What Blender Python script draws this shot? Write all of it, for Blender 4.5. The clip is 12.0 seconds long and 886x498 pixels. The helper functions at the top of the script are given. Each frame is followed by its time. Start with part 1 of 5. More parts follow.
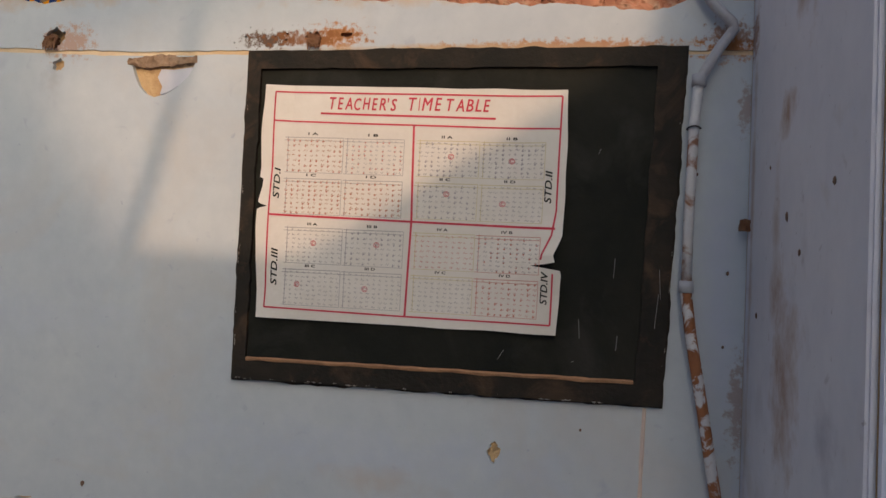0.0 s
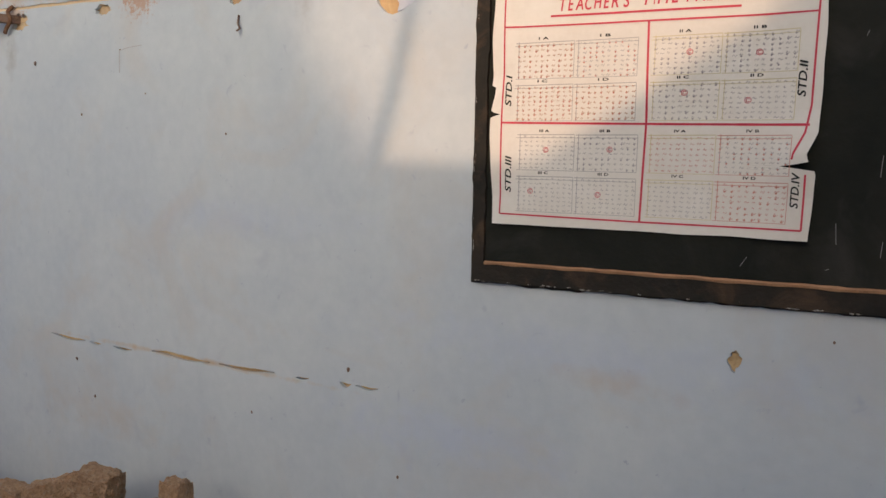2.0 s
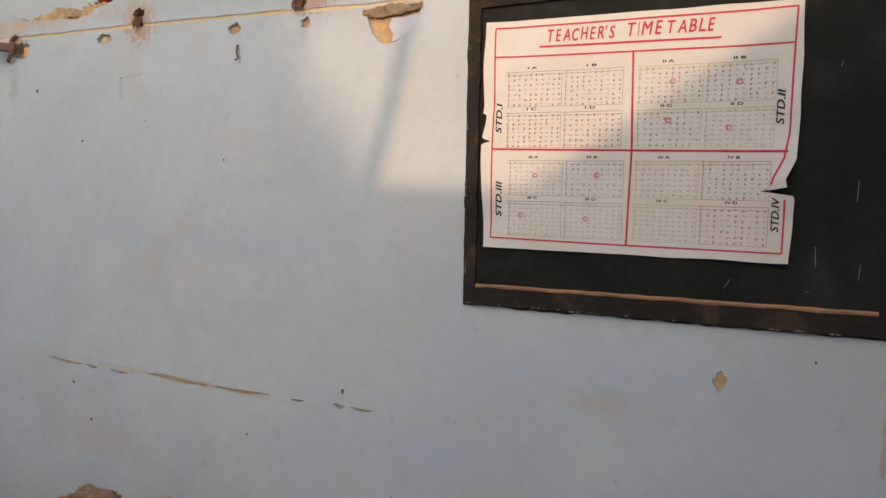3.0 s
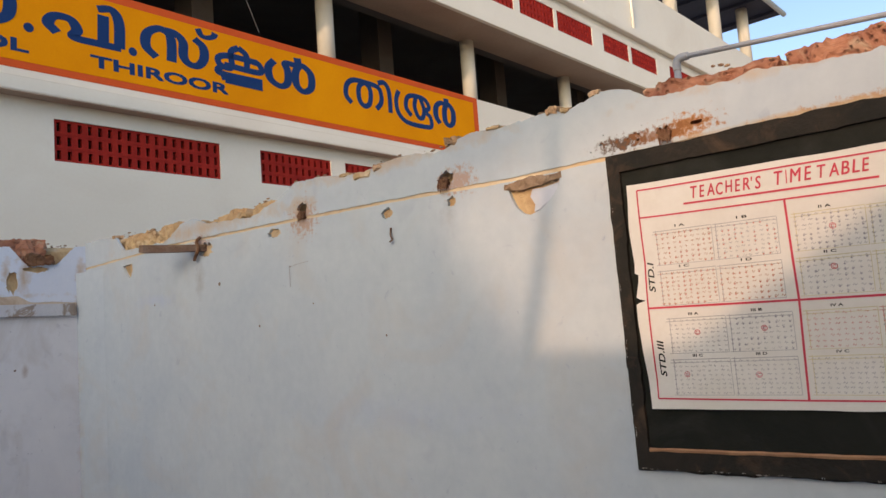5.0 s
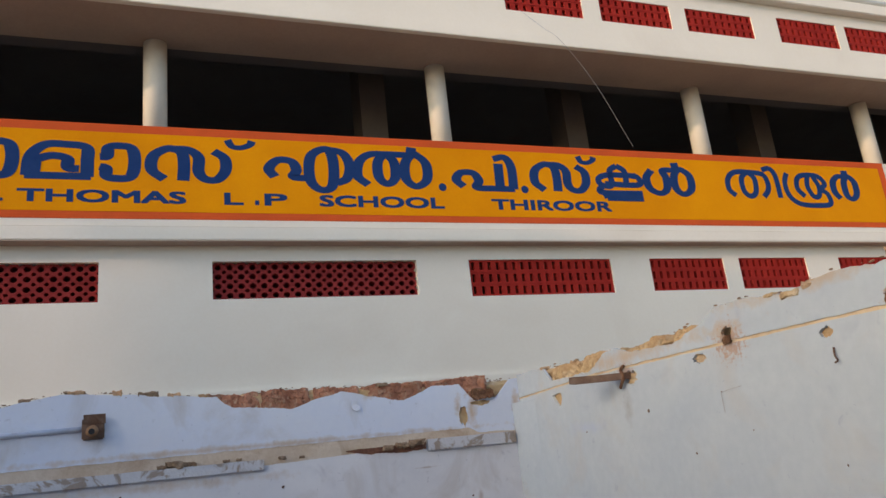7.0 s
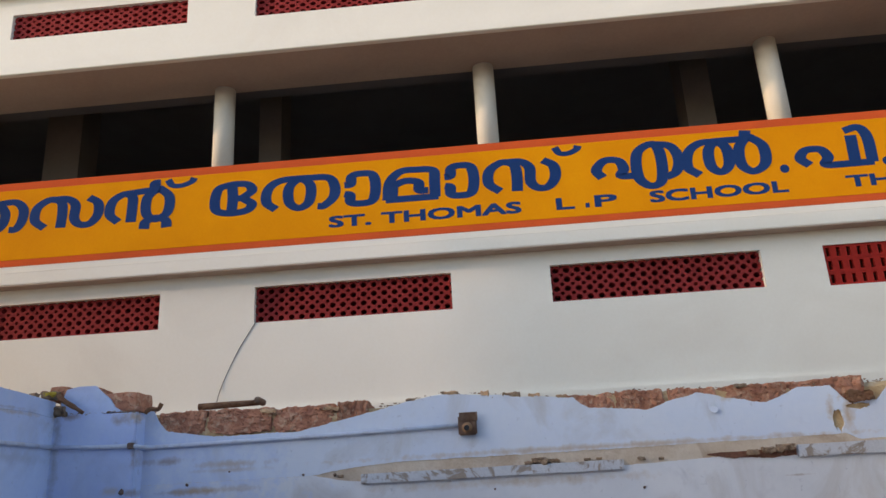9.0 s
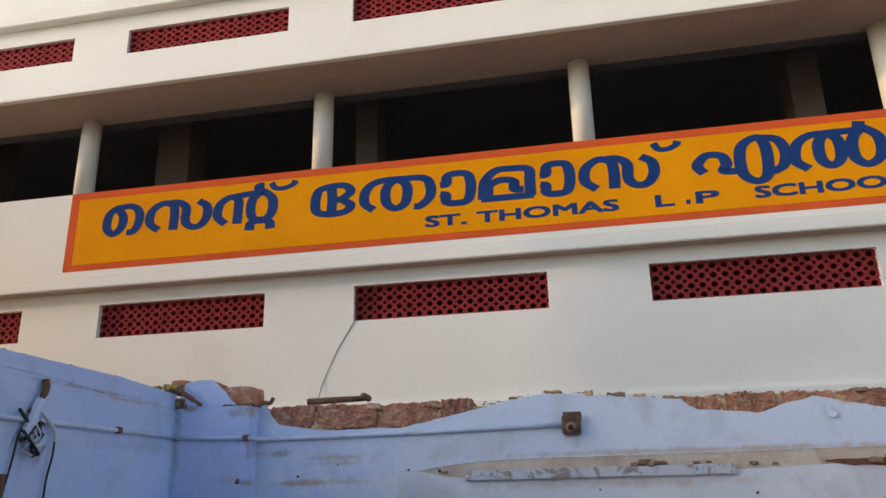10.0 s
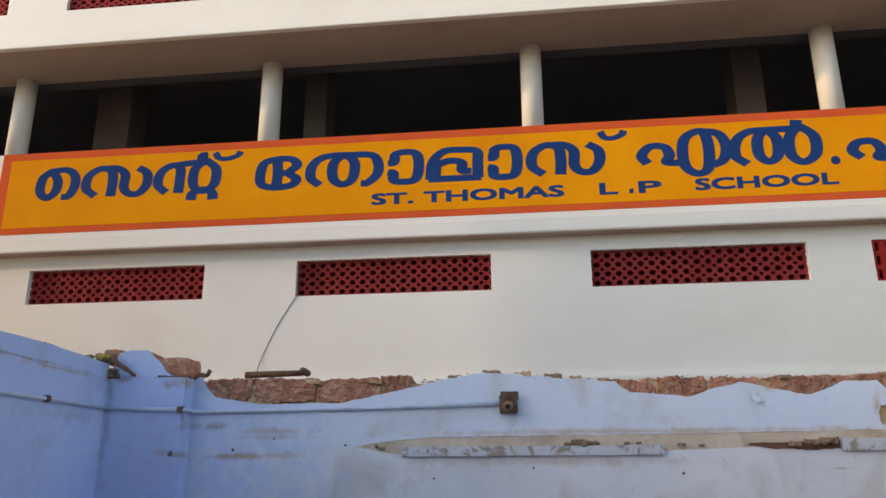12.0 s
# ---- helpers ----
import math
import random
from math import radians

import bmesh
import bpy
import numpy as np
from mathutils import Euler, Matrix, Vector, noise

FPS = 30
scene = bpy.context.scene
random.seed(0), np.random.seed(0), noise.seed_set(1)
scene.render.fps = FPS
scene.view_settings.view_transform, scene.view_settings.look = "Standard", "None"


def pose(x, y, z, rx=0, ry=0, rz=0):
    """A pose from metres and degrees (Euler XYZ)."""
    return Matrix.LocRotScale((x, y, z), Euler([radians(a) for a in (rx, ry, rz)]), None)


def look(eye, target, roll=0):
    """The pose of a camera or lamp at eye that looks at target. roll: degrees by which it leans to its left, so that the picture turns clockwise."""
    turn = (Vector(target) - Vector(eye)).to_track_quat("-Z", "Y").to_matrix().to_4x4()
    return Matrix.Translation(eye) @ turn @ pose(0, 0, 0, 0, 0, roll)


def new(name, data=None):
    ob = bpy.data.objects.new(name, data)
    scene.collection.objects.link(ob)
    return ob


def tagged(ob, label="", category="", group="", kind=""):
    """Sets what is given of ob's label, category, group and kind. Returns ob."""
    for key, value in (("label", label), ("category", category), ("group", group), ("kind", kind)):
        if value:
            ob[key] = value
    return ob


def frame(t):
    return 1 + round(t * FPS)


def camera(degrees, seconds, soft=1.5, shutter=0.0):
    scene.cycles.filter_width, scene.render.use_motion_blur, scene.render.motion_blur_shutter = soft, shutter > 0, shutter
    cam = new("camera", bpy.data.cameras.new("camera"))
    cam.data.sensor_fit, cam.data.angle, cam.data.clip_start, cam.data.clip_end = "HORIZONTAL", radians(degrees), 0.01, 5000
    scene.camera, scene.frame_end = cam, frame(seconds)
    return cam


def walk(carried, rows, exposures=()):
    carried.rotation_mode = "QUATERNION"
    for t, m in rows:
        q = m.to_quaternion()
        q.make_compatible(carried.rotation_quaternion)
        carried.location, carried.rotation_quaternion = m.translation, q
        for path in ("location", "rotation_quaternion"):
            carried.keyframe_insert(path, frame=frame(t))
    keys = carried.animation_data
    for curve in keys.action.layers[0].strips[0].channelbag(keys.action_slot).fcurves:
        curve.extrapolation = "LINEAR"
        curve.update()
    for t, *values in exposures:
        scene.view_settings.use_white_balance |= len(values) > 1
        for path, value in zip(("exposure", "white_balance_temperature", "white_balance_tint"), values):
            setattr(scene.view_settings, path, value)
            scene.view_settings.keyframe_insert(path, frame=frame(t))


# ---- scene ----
cam = camera(60.7, 12.0)
PATH = [
    (0, (0.439, -1.622, 1.368), (-0.002, 0.327, 1.462), 2.9),
    (0.5, (0.428, -1.635, 1.44), (0.042, 0.327, 1.39), 0.6),
    (1, (0.456, -1.605, 1.435), (-0.337, 0.213, 1.181), -1.1),
    (1.5, (0.448, -1.639, 1.356), (-0.594, 0.062, 1.206), 0.9),
    (2, (0.457, -1.632, 1.375), (-0.55, 0.086, 1.19), 1.6),
    (2.5, (0.478, -1.656, 1.367), (-0.529, 0.064, 1.203), 1.6),
    (4.5, (0.497, -1.67, 1.456), (-0.637, -0.026, 1.567), -2.4),
    (5, (0.501, -1.698, 1.499), (-0.813, -0.205, 1.707), -4.3),
    (5.5, (0.494, -1.731, 1.547), (-0.996, -0.438, 1.876), -5.3),
    (6, (0.516, -1.793, 1.561), (-1.094, -0.681, 1.976), -5.9),
    (6.5, (0.527, -1.826, 1.585), (-1.181, -0.906, 2.072), -6.3),
    (7, (0.545, -1.873, 1.605), (-1.253, -1.196, 2.159), -6.2),
    (7.5, (0.568, -1.909, 1.617), (-1.298, -1.496, 2.207), -5.9),
    (9.5, (0.623, -2.018, 1.628), (-1.259, -2.306, 2.241), -2.0),
    (10, (0.641, -2.051, 1.624), (-1.223, -2.43, 2.241), -1.3),
    (10.5, (0.637, -2.031, 1.616), (-1.235, -2.377, 2.229), -0.9),
    (11, (0.636, -2.036, 1.618), (-1.25, -2.325, 2.217), -0.8),
    (11.5, (0.641, -2.042, 1.616), (-1.252, -2.3, 2.208), -0.4),
    (12, (0.64, -2.052, 1.609), (-1.263, -2.291, 2.176), -0.3),
]
walk(cam, [(t, look(eye, target, roll)) for t, eye, target, roll in PATH],
     [(0.0, -0.50), (0.5, -0.45), (1.0, -0.30), (1.5, -0.20), (2.5, -0.15), (4.5, -0.25), (5.5, -0.25), (7.0, -0.15), (8.5, 0.0), (10.5, 0.05), (11.2, 0.09), (12.0, 0.12)])

# ---- daylight: a low evening sun from behind the camera, slightly from the east side ----
SUN_AZ, SUN_EL = radians(13.0), radians(10.0)
sun_dir = Vector((math.sin(SUN_AZ) * math.cos(SUN_EL), -math.cos(SUN_AZ) * math.cos(SUN_EL), math.sin(SUN_EL)))
world = bpy.data.worlds.new("evening_sky")
scene.world = world
world.use_nodes = True
wn = world.node_tree
sky = wn.nodes.new("ShaderNodeTexSky")
sky.sky_type, sky.sun_disc = "NISHITA", False
sky.sun_elevation, sky.sun_rotation = radians(22), radians(180) - SUN_AZ
sky.air_density, sky.dust_density, sky.ozone_density = 1.0, 2.5, 1.0
bg = wn.nodes["Background"]
bg.inputs["Strength"].default_value = 0.305
wn.links.new(sky.outputs["Color"], bg.inputs["Color"])
sun_data = bpy.data.lights.new("sun", "SUN")
sun_data.energy, sun_data.angle, sun_data.color = 2.02, radians(0.8), (1.0, 0.65, 0.41)
sun = new("sun", sun_data)
sun.matrix_world = look(sun_dir * 30, (0, 0, 0))


# ---- materials ----
def surface(name, base, second=None, amount=0.5, scale=3.0, fine=60.0, rough=0.85, bump=0.15, stain=None, stain_amount=0.0,
            stain_scale=1.2, metal=0.0, vary=0.0, pits=0.0, spec=0.3, hard=0.0, scuff=None, pit_size=16):
    """A worn surface: two tones by a broad noise, a fine grain, stains with soft shapes, bump, and a tone that varies by piece."""
    m = bpy.data.materials.new(name)
    m.use_nodes = True
    nt = m.node_tree
    n, l = nt.nodes, nt.links
    p = n["Principled BSDF"]
    p.inputs["Roughness"].default_value, p.inputs["Metallic"].default_value = rough, metal
    p.inputs["Specular IOR Level"].default_value = spec
    co = n.new("ShaderNodeTexCoord")

    def noise_of(s, detail, lo, hi, rot=0.0):
        t = n.new("ShaderNodeTexNoise")
        t.inputs["Scale"].default_value, t.inputs["Detail"].default_value, t.inputs["Roughness"].default_value = s, detail, 0.6
        t.inputs["Distortion"].default_value = rot
        l.new(co.outputs["Object"], t.inputs["Vector"])
        r = n.new("ShaderNodeMapRange")
        r.inputs["From Min"].default_value, r.inputs["From Max"].default_value = lo, hi
        l.new(t.outputs["Fac"], r.inputs["Value"])
        return r.outputs["Result"]

    def mix(fac, a, b, mode="MIX"):
        x = n.new("ShaderNodeMix")
        x.data_type, x.blend_type = "RGBA", mode
        for socket, v in ((x.inputs["Factor"], fac), (x.inputs["A"], a), (x.inputs["B"], b)):
            if isinstance(v, (int, float)):
                socket.default_value = v
            elif isinstance(v, tuple):
                socket.default_value = (*v, 1)
            else:
                l.new(v, socket)
        return x.outputs["Result"]

    second = second or tuple(c * 0.75 for c in base)
    f = n.new("ShaderNodeMath")
    f.operation = "MULTIPLY"
    f.inputs[1].default_value = amount
    l.new(noise_of(scale, 5, 0.35, 0.68, 0.4), f.inputs[0])
    col = mix(f.outputs[0], base, second)
    g = noise_of(fine, 4, 0.3, 0.75)
    col = mix(0.08, col, mix(g, (0.25, 0.25, 0.25), (0.85, 0.85, 0.85)), "OVERLAY")
    if stain:
        s = n.new("ShaderNodeMath")
        s.operation = "MULTIPLY"
        s.inputs[1].default_value = stain_amount
        l.new(noise_of(stain_scale, 7, 0.52, 0.72 - 0.17 * hard, 0.8), s.inputs[0])
        col = mix(s.outputs[0], col, stain)
    if scuff:
        for size, lo, hi, much in ((7.5, 0.62, 0.76, 0.28), (19.0, 0.665, 0.74, 0.45), (48.0, 0.70, 0.74, 0.7)):
            s = n.new("ShaderNodeMath")
            s.operation = "MULTIPLY"
            s.inputs[1].default_value = much
            l.new(noise_of(size, 3, lo, hi, 0.5), s.inputs[0])
            col = mix(s.outputs[0], col, scuff)
    if vary:
        oi = n.new("ShaderNodeObjectInfo")
        h = n.new("ShaderNodeHueSaturation")
        r = n.new("ShaderNodeMapRange")
        r.inputs["To Min"].default_value, r.inputs["To Max"].default_value = 1 - vary, 1 + vary
        l.new(oi.outputs["Random"], r.inputs["Value"])
        l.new(r.outputs["Result"], h.inputs["Value"])
        l.new(col, h.inputs["Color"])
        col = h.outputs["Color"]
    height = g
    if pits:
        v = n.new("ShaderNodeTexVoronoi")
        v.inputs["Scale"].default_value = pit_size
        l.new(co.outputs["Object"], v.inputs["Vector"])
        r = n.new("ShaderNodeMapRange")
        r.inputs["From Min"].default_value, r.inputs["From Max"].default_value = 0.0, 0.35
        l.new(v.outputs["Distance"], r.inputs["Value"])
        a = n.new("ShaderNodeMath")
        a.operation = "MULTIPLY_ADD"
        a.inputs[1].default_value = 0.6
        l.new(noise_of(9, 7, 0.3, 0.7), a.inputs[0])
        l.new(r.outputs["Result"], a.inputs[2])
        height = a.outputs[0]
        col = mix(pits, col, mix(r.outputs["Result"], (0.12, 0.10, 0.09), (1, 1, 1)), "MULTIPLY")
    l.new(col, p.inputs["Base Color"])
    if bump:
        b = n.new("ShaderNodeBump")
        b.inputs["Strength"].default_value, b.inputs["Distance"].default_value = bump, 0.01 if not pits else 0.5 / pit_size
        l.new(height, b.inputs["Height"])
        l.new(b.outputs["Normal"], p.inputs["Normal"])
    return m


M_PALE = surface("pale_blue_limewash", (0.545, 0.60, 0.63), (0.455, 0.52, 0.58), 0.85, 1.9, 26, 0.9, 0.035, (0.52, 0.47, 0.41), 0.35, 2.6, scuff=(0.36, 0.41, 0.50))
M_BLUE = surface("blue_limewash", (0.48, 0.57, 0.84), (0.56, 0.64, 0.83), 0.8, 1.8, 26, 0.9, 0.035, (0.30, 0.28, 0.30), 0.3, 2.0, scuff=(0.33, 0.37, 0.52))
M_MID = surface("washed_blue_limewash", (0.66, 0.72, 0.85), (0.72, 0.75, 0.81), 0.8, 1.5, 26, 0.9, 0.035, (0.40, 0.35, 0.28), 0.4, 2.6, scuff=(0.45, 0.48, 0.56))
M_GREY = surface("lavender_limewash", (0.62, 0.65, 0.72), (0.52, 0.56, 0.64), 0.9, 2.0, 26, 0.9, 0.035, (0.38, 0.33, 0.27), 0.5, 2.2, scuff=(0.33, 0.33, 0.38))
M_LOWER = surface("greyish_lavender_limewash", (0.77, 0.77, 0.79), (0.67, 0.68, 0.72), 0.9, 2.0, 26, 0.9, 0.035, (0.42, 0.36, 0.30), 0.5, 2.2, scuff=(0.42, 0.42, 0.47))
M_MUD = surface("ochre_mud_plaster", (0.64, 0.47, 0.26), (0.44, 0.27, 0.13), 0.9, 9, 70, 0.95, 0.5, (0.72, 0.62, 0.44), 0.8, 5)
M_STONE = surface("laterite_stone", (0.52, 0.25, 0.15), (0.30, 0.12, 0.075), 0.9, 14, 60, 0.95, 1.0, (0.60, 0.44, 0.30), 0.8, 21, vary=0.15, pits=0.35, pit_size=60)
M_RUBBLE = surface("dusty_rubble", (0.62, 0.41, 0.24), (0.44, 0.26, 0.14), 0.9, 9, 60, 0.95, 0.8, (0.62, 0.5, 0.36), 0.7, 7, vary=0.2, pits=0.35)
M_CLOD = surface("dried_brown_mortar", (0.36, 0.25, 0.16), (0.22, 0.145, 0.095), 0.9, 25, 90, 0.95, 0.8, (0.46, 0.38, 0.29), 0.5, 12, pits=0.2)
M_DIRT = surface("dry_earth", (0.36, 0.25, 0.16), (0.24, 0.16, 0.1), 0.9, 2, 50, 0.95, 0.6)
M_BOARD = surface("blackboard_paint", (0.013, 0.015, 0.013), (0.026, 0.026, 0.021), 0.8, 4, 60, 0.75, 0.1, (0.06, 0.06, 0.055), 0.35, 5, spec=0.12)
M_BORDER = surface("worn_black_border_paint", (0.021, 0.021, 0.019), (0.040, 0.033, 0.026), 0.8, 6, 60, 0.8, 0.25, (0.14, 0.085, 0.05), 0.4, 13, spec=0.12)
M_WORN = surface("worn_tan_edge", (0.42, 0.24, 0.13), (0.2, 0.11, 0.06), 0.6, 18, 80, 0.9, 0.3)
M_PAPER = surface("chart_paper", (0.74, 0.72, 0.67), (0.66, 0.63, 0.57), 0.7, 5, 90, 0.9, 0.04)
M_RED = surface("red_marker", (0.60, 0.065, 0.10), (0.50, 0.04, 0.07), 0.6, 30, 90, 0.7, 0.0)
M_INK = surface("black_marker", (0.02, 0.025, 0.02), None, 0.4, 30, 90, 0.7, 0.0)
M_PALEINK = surface("faint_ink", (0.40, 0.39, 0.40), None, 0.5, 40, 90, 0.8, 0.0)
M_REDINK = surface("faint_red_ink", (0.58, 0.27, 0.22), None, 0.5, 40, 90, 0.8, 0.0)
M_BROWNINK = surface("faint_brown_ink", (0.46, 0.24, 0.13), None, 0.5, 40, 90, 0.8, 0.0)
M_YELLOWINK = surface("faint_yellow_ink", (0.62, 0.55, 0.32), None, 0.5, 40, 90, 0.8, 0.0)
M_WHITE = surface("white_wall_paint", (0.82, 0.80, 0.725), (0.76, 0.735, 0.66), 0.7, 0.5, 30, 0.8, 0.05, (0.62, 0.56, 0.48), 0.25, 0.6)
M_COLUMN = surface("cream_column_paint", (0.76, 0.73, 0.65), (0.66, 0.62, 0.52), 0.7, 1.5, 40, 0.8, 0.05)
# colour kept dark so that it carries the shade of the school interior
M_INSIDE = surface("interior_shade_paint", (0.13, 0.125, 0.13), (0.09, 0.085, 0.09), 0.8, 0.8, 30, 0.9, 0.05)
# near-black that stands in for the shade inside openings
M_DARK = surface("opening_shade_black", (0.03, 0.03, 0.035), (0.02, 0.02, 0.02), 0.8, 1, 30, 0.8, 0.0)
M_VENT = surface("red_clay_vent_paint", (0.36, 0.028, 0.020), (0.26, 0.018, 0.015), 0.8, 5, 60, 0.8, 0.1, spec=0.1)
M_MAROON = surface("maroon_clay_vent_paint", (0.27, 0.035, 0.035), (0.18, 0.02, 0.02), 0.8, 5, 60, 0.8, 0.1, spec=0.1)
M_SIGN = surface("orange_yellow_sign_paint", (0.80, 0.32, 0.004), (0.70, 0.25, 0.004), 0.8, 0.9, 40, 0.85, 0.03, spec=0.05)
M_EDGE = surface("red_orange_sign_border", (0.66, 0.11, 0.03), (0.52, 0.09, 0.03), 0.7, 2, 40, 0.85, 0.03, spec=0.05)
M_NAVY = surface("navy_sign_lettering", (0.012, 0.042, 0.155), (0.02, 0.055, 0.18), 0.8, 3, 40, 0.85, 0.03, spec=0.08)
M_PIPE = surface("grey_painted_pipe", (0.42, 0.44, 0.48), (0.34, 0.36, 0.4), 0.7, 12, 60, 0.55, 0.15, (0.3, 0.2, 0.14), 0.5, 14)
M_FLAKE = surface("flaking_white_paint_on_rusty_pipe", (0.58, 0.60, 0.62), (0.47, 0.48, 0.50), 0.6, 10, 60, 0.7, 0.3, (0.24, 0.105, 0.05), 0.95, 19, hard=0.5)
M_RUST = surface("rusty_pipe", (0.32, 0.135, 0.06), (0.22, 0.09, 0.04), 0.8, 14, 60, 0.8, 0.3, (0.6, 0.61, 0.62), 1.0, 17, hard=0.9)
M_IRON = surface("rusty_iron", (0.15, 0.085, 0.055), (0.24, 0.17, 0.13), 0.8, 16, 80, 0.65, 0.4, metal=0.3)
M_WOOD = surface("weathered_wood", (0.16, 0.07, 0.035), (0.26, 0.15, 0.085), 0.9, 22, 90, 0.9, 0.7)
M_BATTEN = surface("flaking_white_batten_paint", (0.62, 0.63, 0.66), (0.54, 0.54, 0.57), 0.7, 8, 70, 0.8, 0.3, (0.30, 0.23, 0.17), 0.85, 11, hard=0.8)
M_CABLE = surface("dark_cable", (0.03, 0.028, 0.026), None, 0.3, 20, 60, 0.6, 0.0)
M_CONDUIT = surface("painted_conduit", (0.62, 0.66, 0.76), (0.52, 0.56, 0.68), 0.7, 8, 60, 0.5, 0.1, (0.3, 0.2, 0.15), 0.4, 10)
M_ROOF = surface("roof_sheet", (0.05, 0.055, 0.09), (0.035, 0.04, 0.06), 0.6, 2, 40, 0.6, 0.1, metal=0.2)


M_CREAM = surface("cream_lime_mortar", (0.74, 0.61, 0.42), (0.62, 0.46, 0.27), 0.9, 5, 50, 0.95, 0.2, (0.46, 0.29, 0.15), 0.6, 4)


def soil(m, spots):
    """Stains with soft ragged shapes: (centre, radii, colour, amount) each."""
    nt = m.node_tree
    n, l = nt.nodes, nt.links
    p = n["Principled BSDF"]
    col = p.inputs["Base Color"].links[0].from_socket
    co = n.new("ShaderNodeTexCoord")
    t = n.new("ShaderNodeTexNoise")
    t.inputs["Scale"].default_value, t.inputs["Detail"].default_value, t.inputs["Roughness"].default_value = 14, 7, 0.65
    l.new(co.outputs["Object"], t.inputs["Vector"])
    grit = n.new("ShaderNodeTexNoise")
    grit.inputs["Scale"].default_value, grit.inputs["Detail"].default_value, grit.inputs["Roughness"].default_value = 55, 8, 0.72
    l.new(co.outputs["Object"], grit.inputs["Vector"])
    for c, r, colour, amount in spots:
        crisp = colour in (BROWN, RUSTY, CHAR)
        mp = n.new("ShaderNodeMapping")
        mp.vector_type = "TEXTURE"
        mp.inputs["Location"].default_value, mp.inputs["Scale"].default_value = c, r
        l.new(co.outputs["Object"], mp.inputs["Vector"])
        d = n.new("ShaderNodeVectorMath")
        d.operation = "LENGTH"
        l.new(mp.outputs["Vector"], d.inputs[0])
        a = n.new("ShaderNodeMath")
        a.operation = "MULTIPLY_ADD"
        a.inputs[1].default_value = 3.6 if crisp else 2.2
        l.new((grit if crisp else t).outputs["Fac"], a.inputs[0])
        k = n.new("ShaderNodeMath")
        k.operation = "MULTIPLY"
        k.inputs[1].default_value = -1.0
        l.new(d.outputs["Value"], k.inputs[0])
        l.new(k.outputs[0], a.inputs[2])
        f = n.new("ShaderNodeMapRange")
        f.inputs["From Min"].default_value, f.inputs["From Max"].default_value, f.inputs["To Max"].default_value = (1.05, 1.45, amount) if crisp else (0.35, 1.1, amount)
        l.new(a.outputs[0], f.inputs["Value"])
        x = n.new("ShaderNodeMix")
        x.data_type = "RGBA"
        l.new(f.outputs["Result"], x.inputs["Factor"])
        l.new(col, x.inputs["A"])
        x.inputs["B"].default_value = (*colour, 1)
        col = x.outputs["Result"]
    l.new(col, p.inputs["Base Color"])


BROWN, TAN, SOOT, DAUB = (0.24, 0.10, 0.035), (0.52, 0.38, 0.24), (0.24, 0.22, 0.22), (0.46, 0.53, 0.68)
RUSTY, CHAR = (0.44, 0.20, 0.07), (0.10, 0.055, 0.03)
soil(M_PALE, [((0.65, 0, 1.4), (0.06, 0.2, 0.55), (0.47, 0.51, 0.63), 0.6), ((-0.37, 0, 1.922), (0.10, 0.2, 0.030), CHAR, 0.95), ((-0.205, 0, 1.926), (0.10, 0.2, 0.045), RUSTY, 0.95), ((0.30, 0, 1.892), (0.42, 0.2, 0.024), RUSTY, 0.85), ((0.655, 0, 1.880), (0.09, 0.2, 0.034), RUSTY, 0.9), ((-1.65, 0, 1.93), (0.11, 0.2, 0.09), RUSTY, 0.6), ((-2.34, 0, 1.93), (0.09, 0.2, 0.05), RUSTY, 0.5), ((-2.3, 0, 1.99), (1.0, 0.2, 0.06), TAN, 0.7), ((-1.2, 0, 2.05), (0.8, 0.2, 0.05), TAN, 0.7), ((0.2, 0, 2.01), (0.7, 0.2, 0.03), TAN, 0.7), ((-0.92, 0, 1.93), (0.10, 0.2, 0.06), RUSTY, 0.6), ((-0.27, 0, 1.925), (0.16, 0.2, 0.028), BROWN, 0.8), ((0.1, 0, 1.895), (0.62, 0.2, 0.016), TAN, 0.9), ((0.66, 0, 1.905), (0.07, 0.2, 0.045), BROWN, 0.75), ((0.69, 0, 1.76), (0.02, 0.2, 0.07), BROWN, 0.5),
              ((-0.96, 0, 1.84), (0.05, 0.2, 0.09), SOOT, 0.35), ((-2.36, 0, 1.78), (0.05, 0.2, 0.12), SOOT, 0.4), ((-1.66, 0, 1.98), (0.12, 0.2, 0.06), TAN, 0.45), ((-2.75, 0, 1.72), (0.3, 0.2, 0.05), DAUB, 0.5),
              ((-1.85, 0, 0.52), (0.5, 0.2, 0.12), TAN, 0.2), ((-3.50, 0, 1.2), (0.10, 0.2, 0.9), TAN, 0.35), ((0.63, 0, 0.75), (0.14, 0.2, 0.16), BROWN, 0.35), ((-0.5, 0, 0.72), (0.5, 0.2, 0.12), DAUB, 0.45),
              # the last spot below paints a thin sliver of sunlight under the board
              ((-0.1, 0, 0.98), (0.9, 0.2, 0.10), DAUB, 0.35), ((-1.2, 0, 1.24), (0.8, 0.2, 0.10), DAUB, 0.25), ((0.69, 0, 1.15), (0.025, 0.2, 0.14), BROWN, 0.5), ((-0.05, 0, 0.93), (0.2, 0.2, 0.05), TAN, 0.3), ((-1.42, 0, 0.785), (0.85, 0.2, 0.014), TAN, 0.75), ((0.508, 0, 1.03), (0.005, 0.2, 0.11), (0.66, 0.52, 0.42), 0.7)])
UMBER = (0.30, 0.19, 0.13)
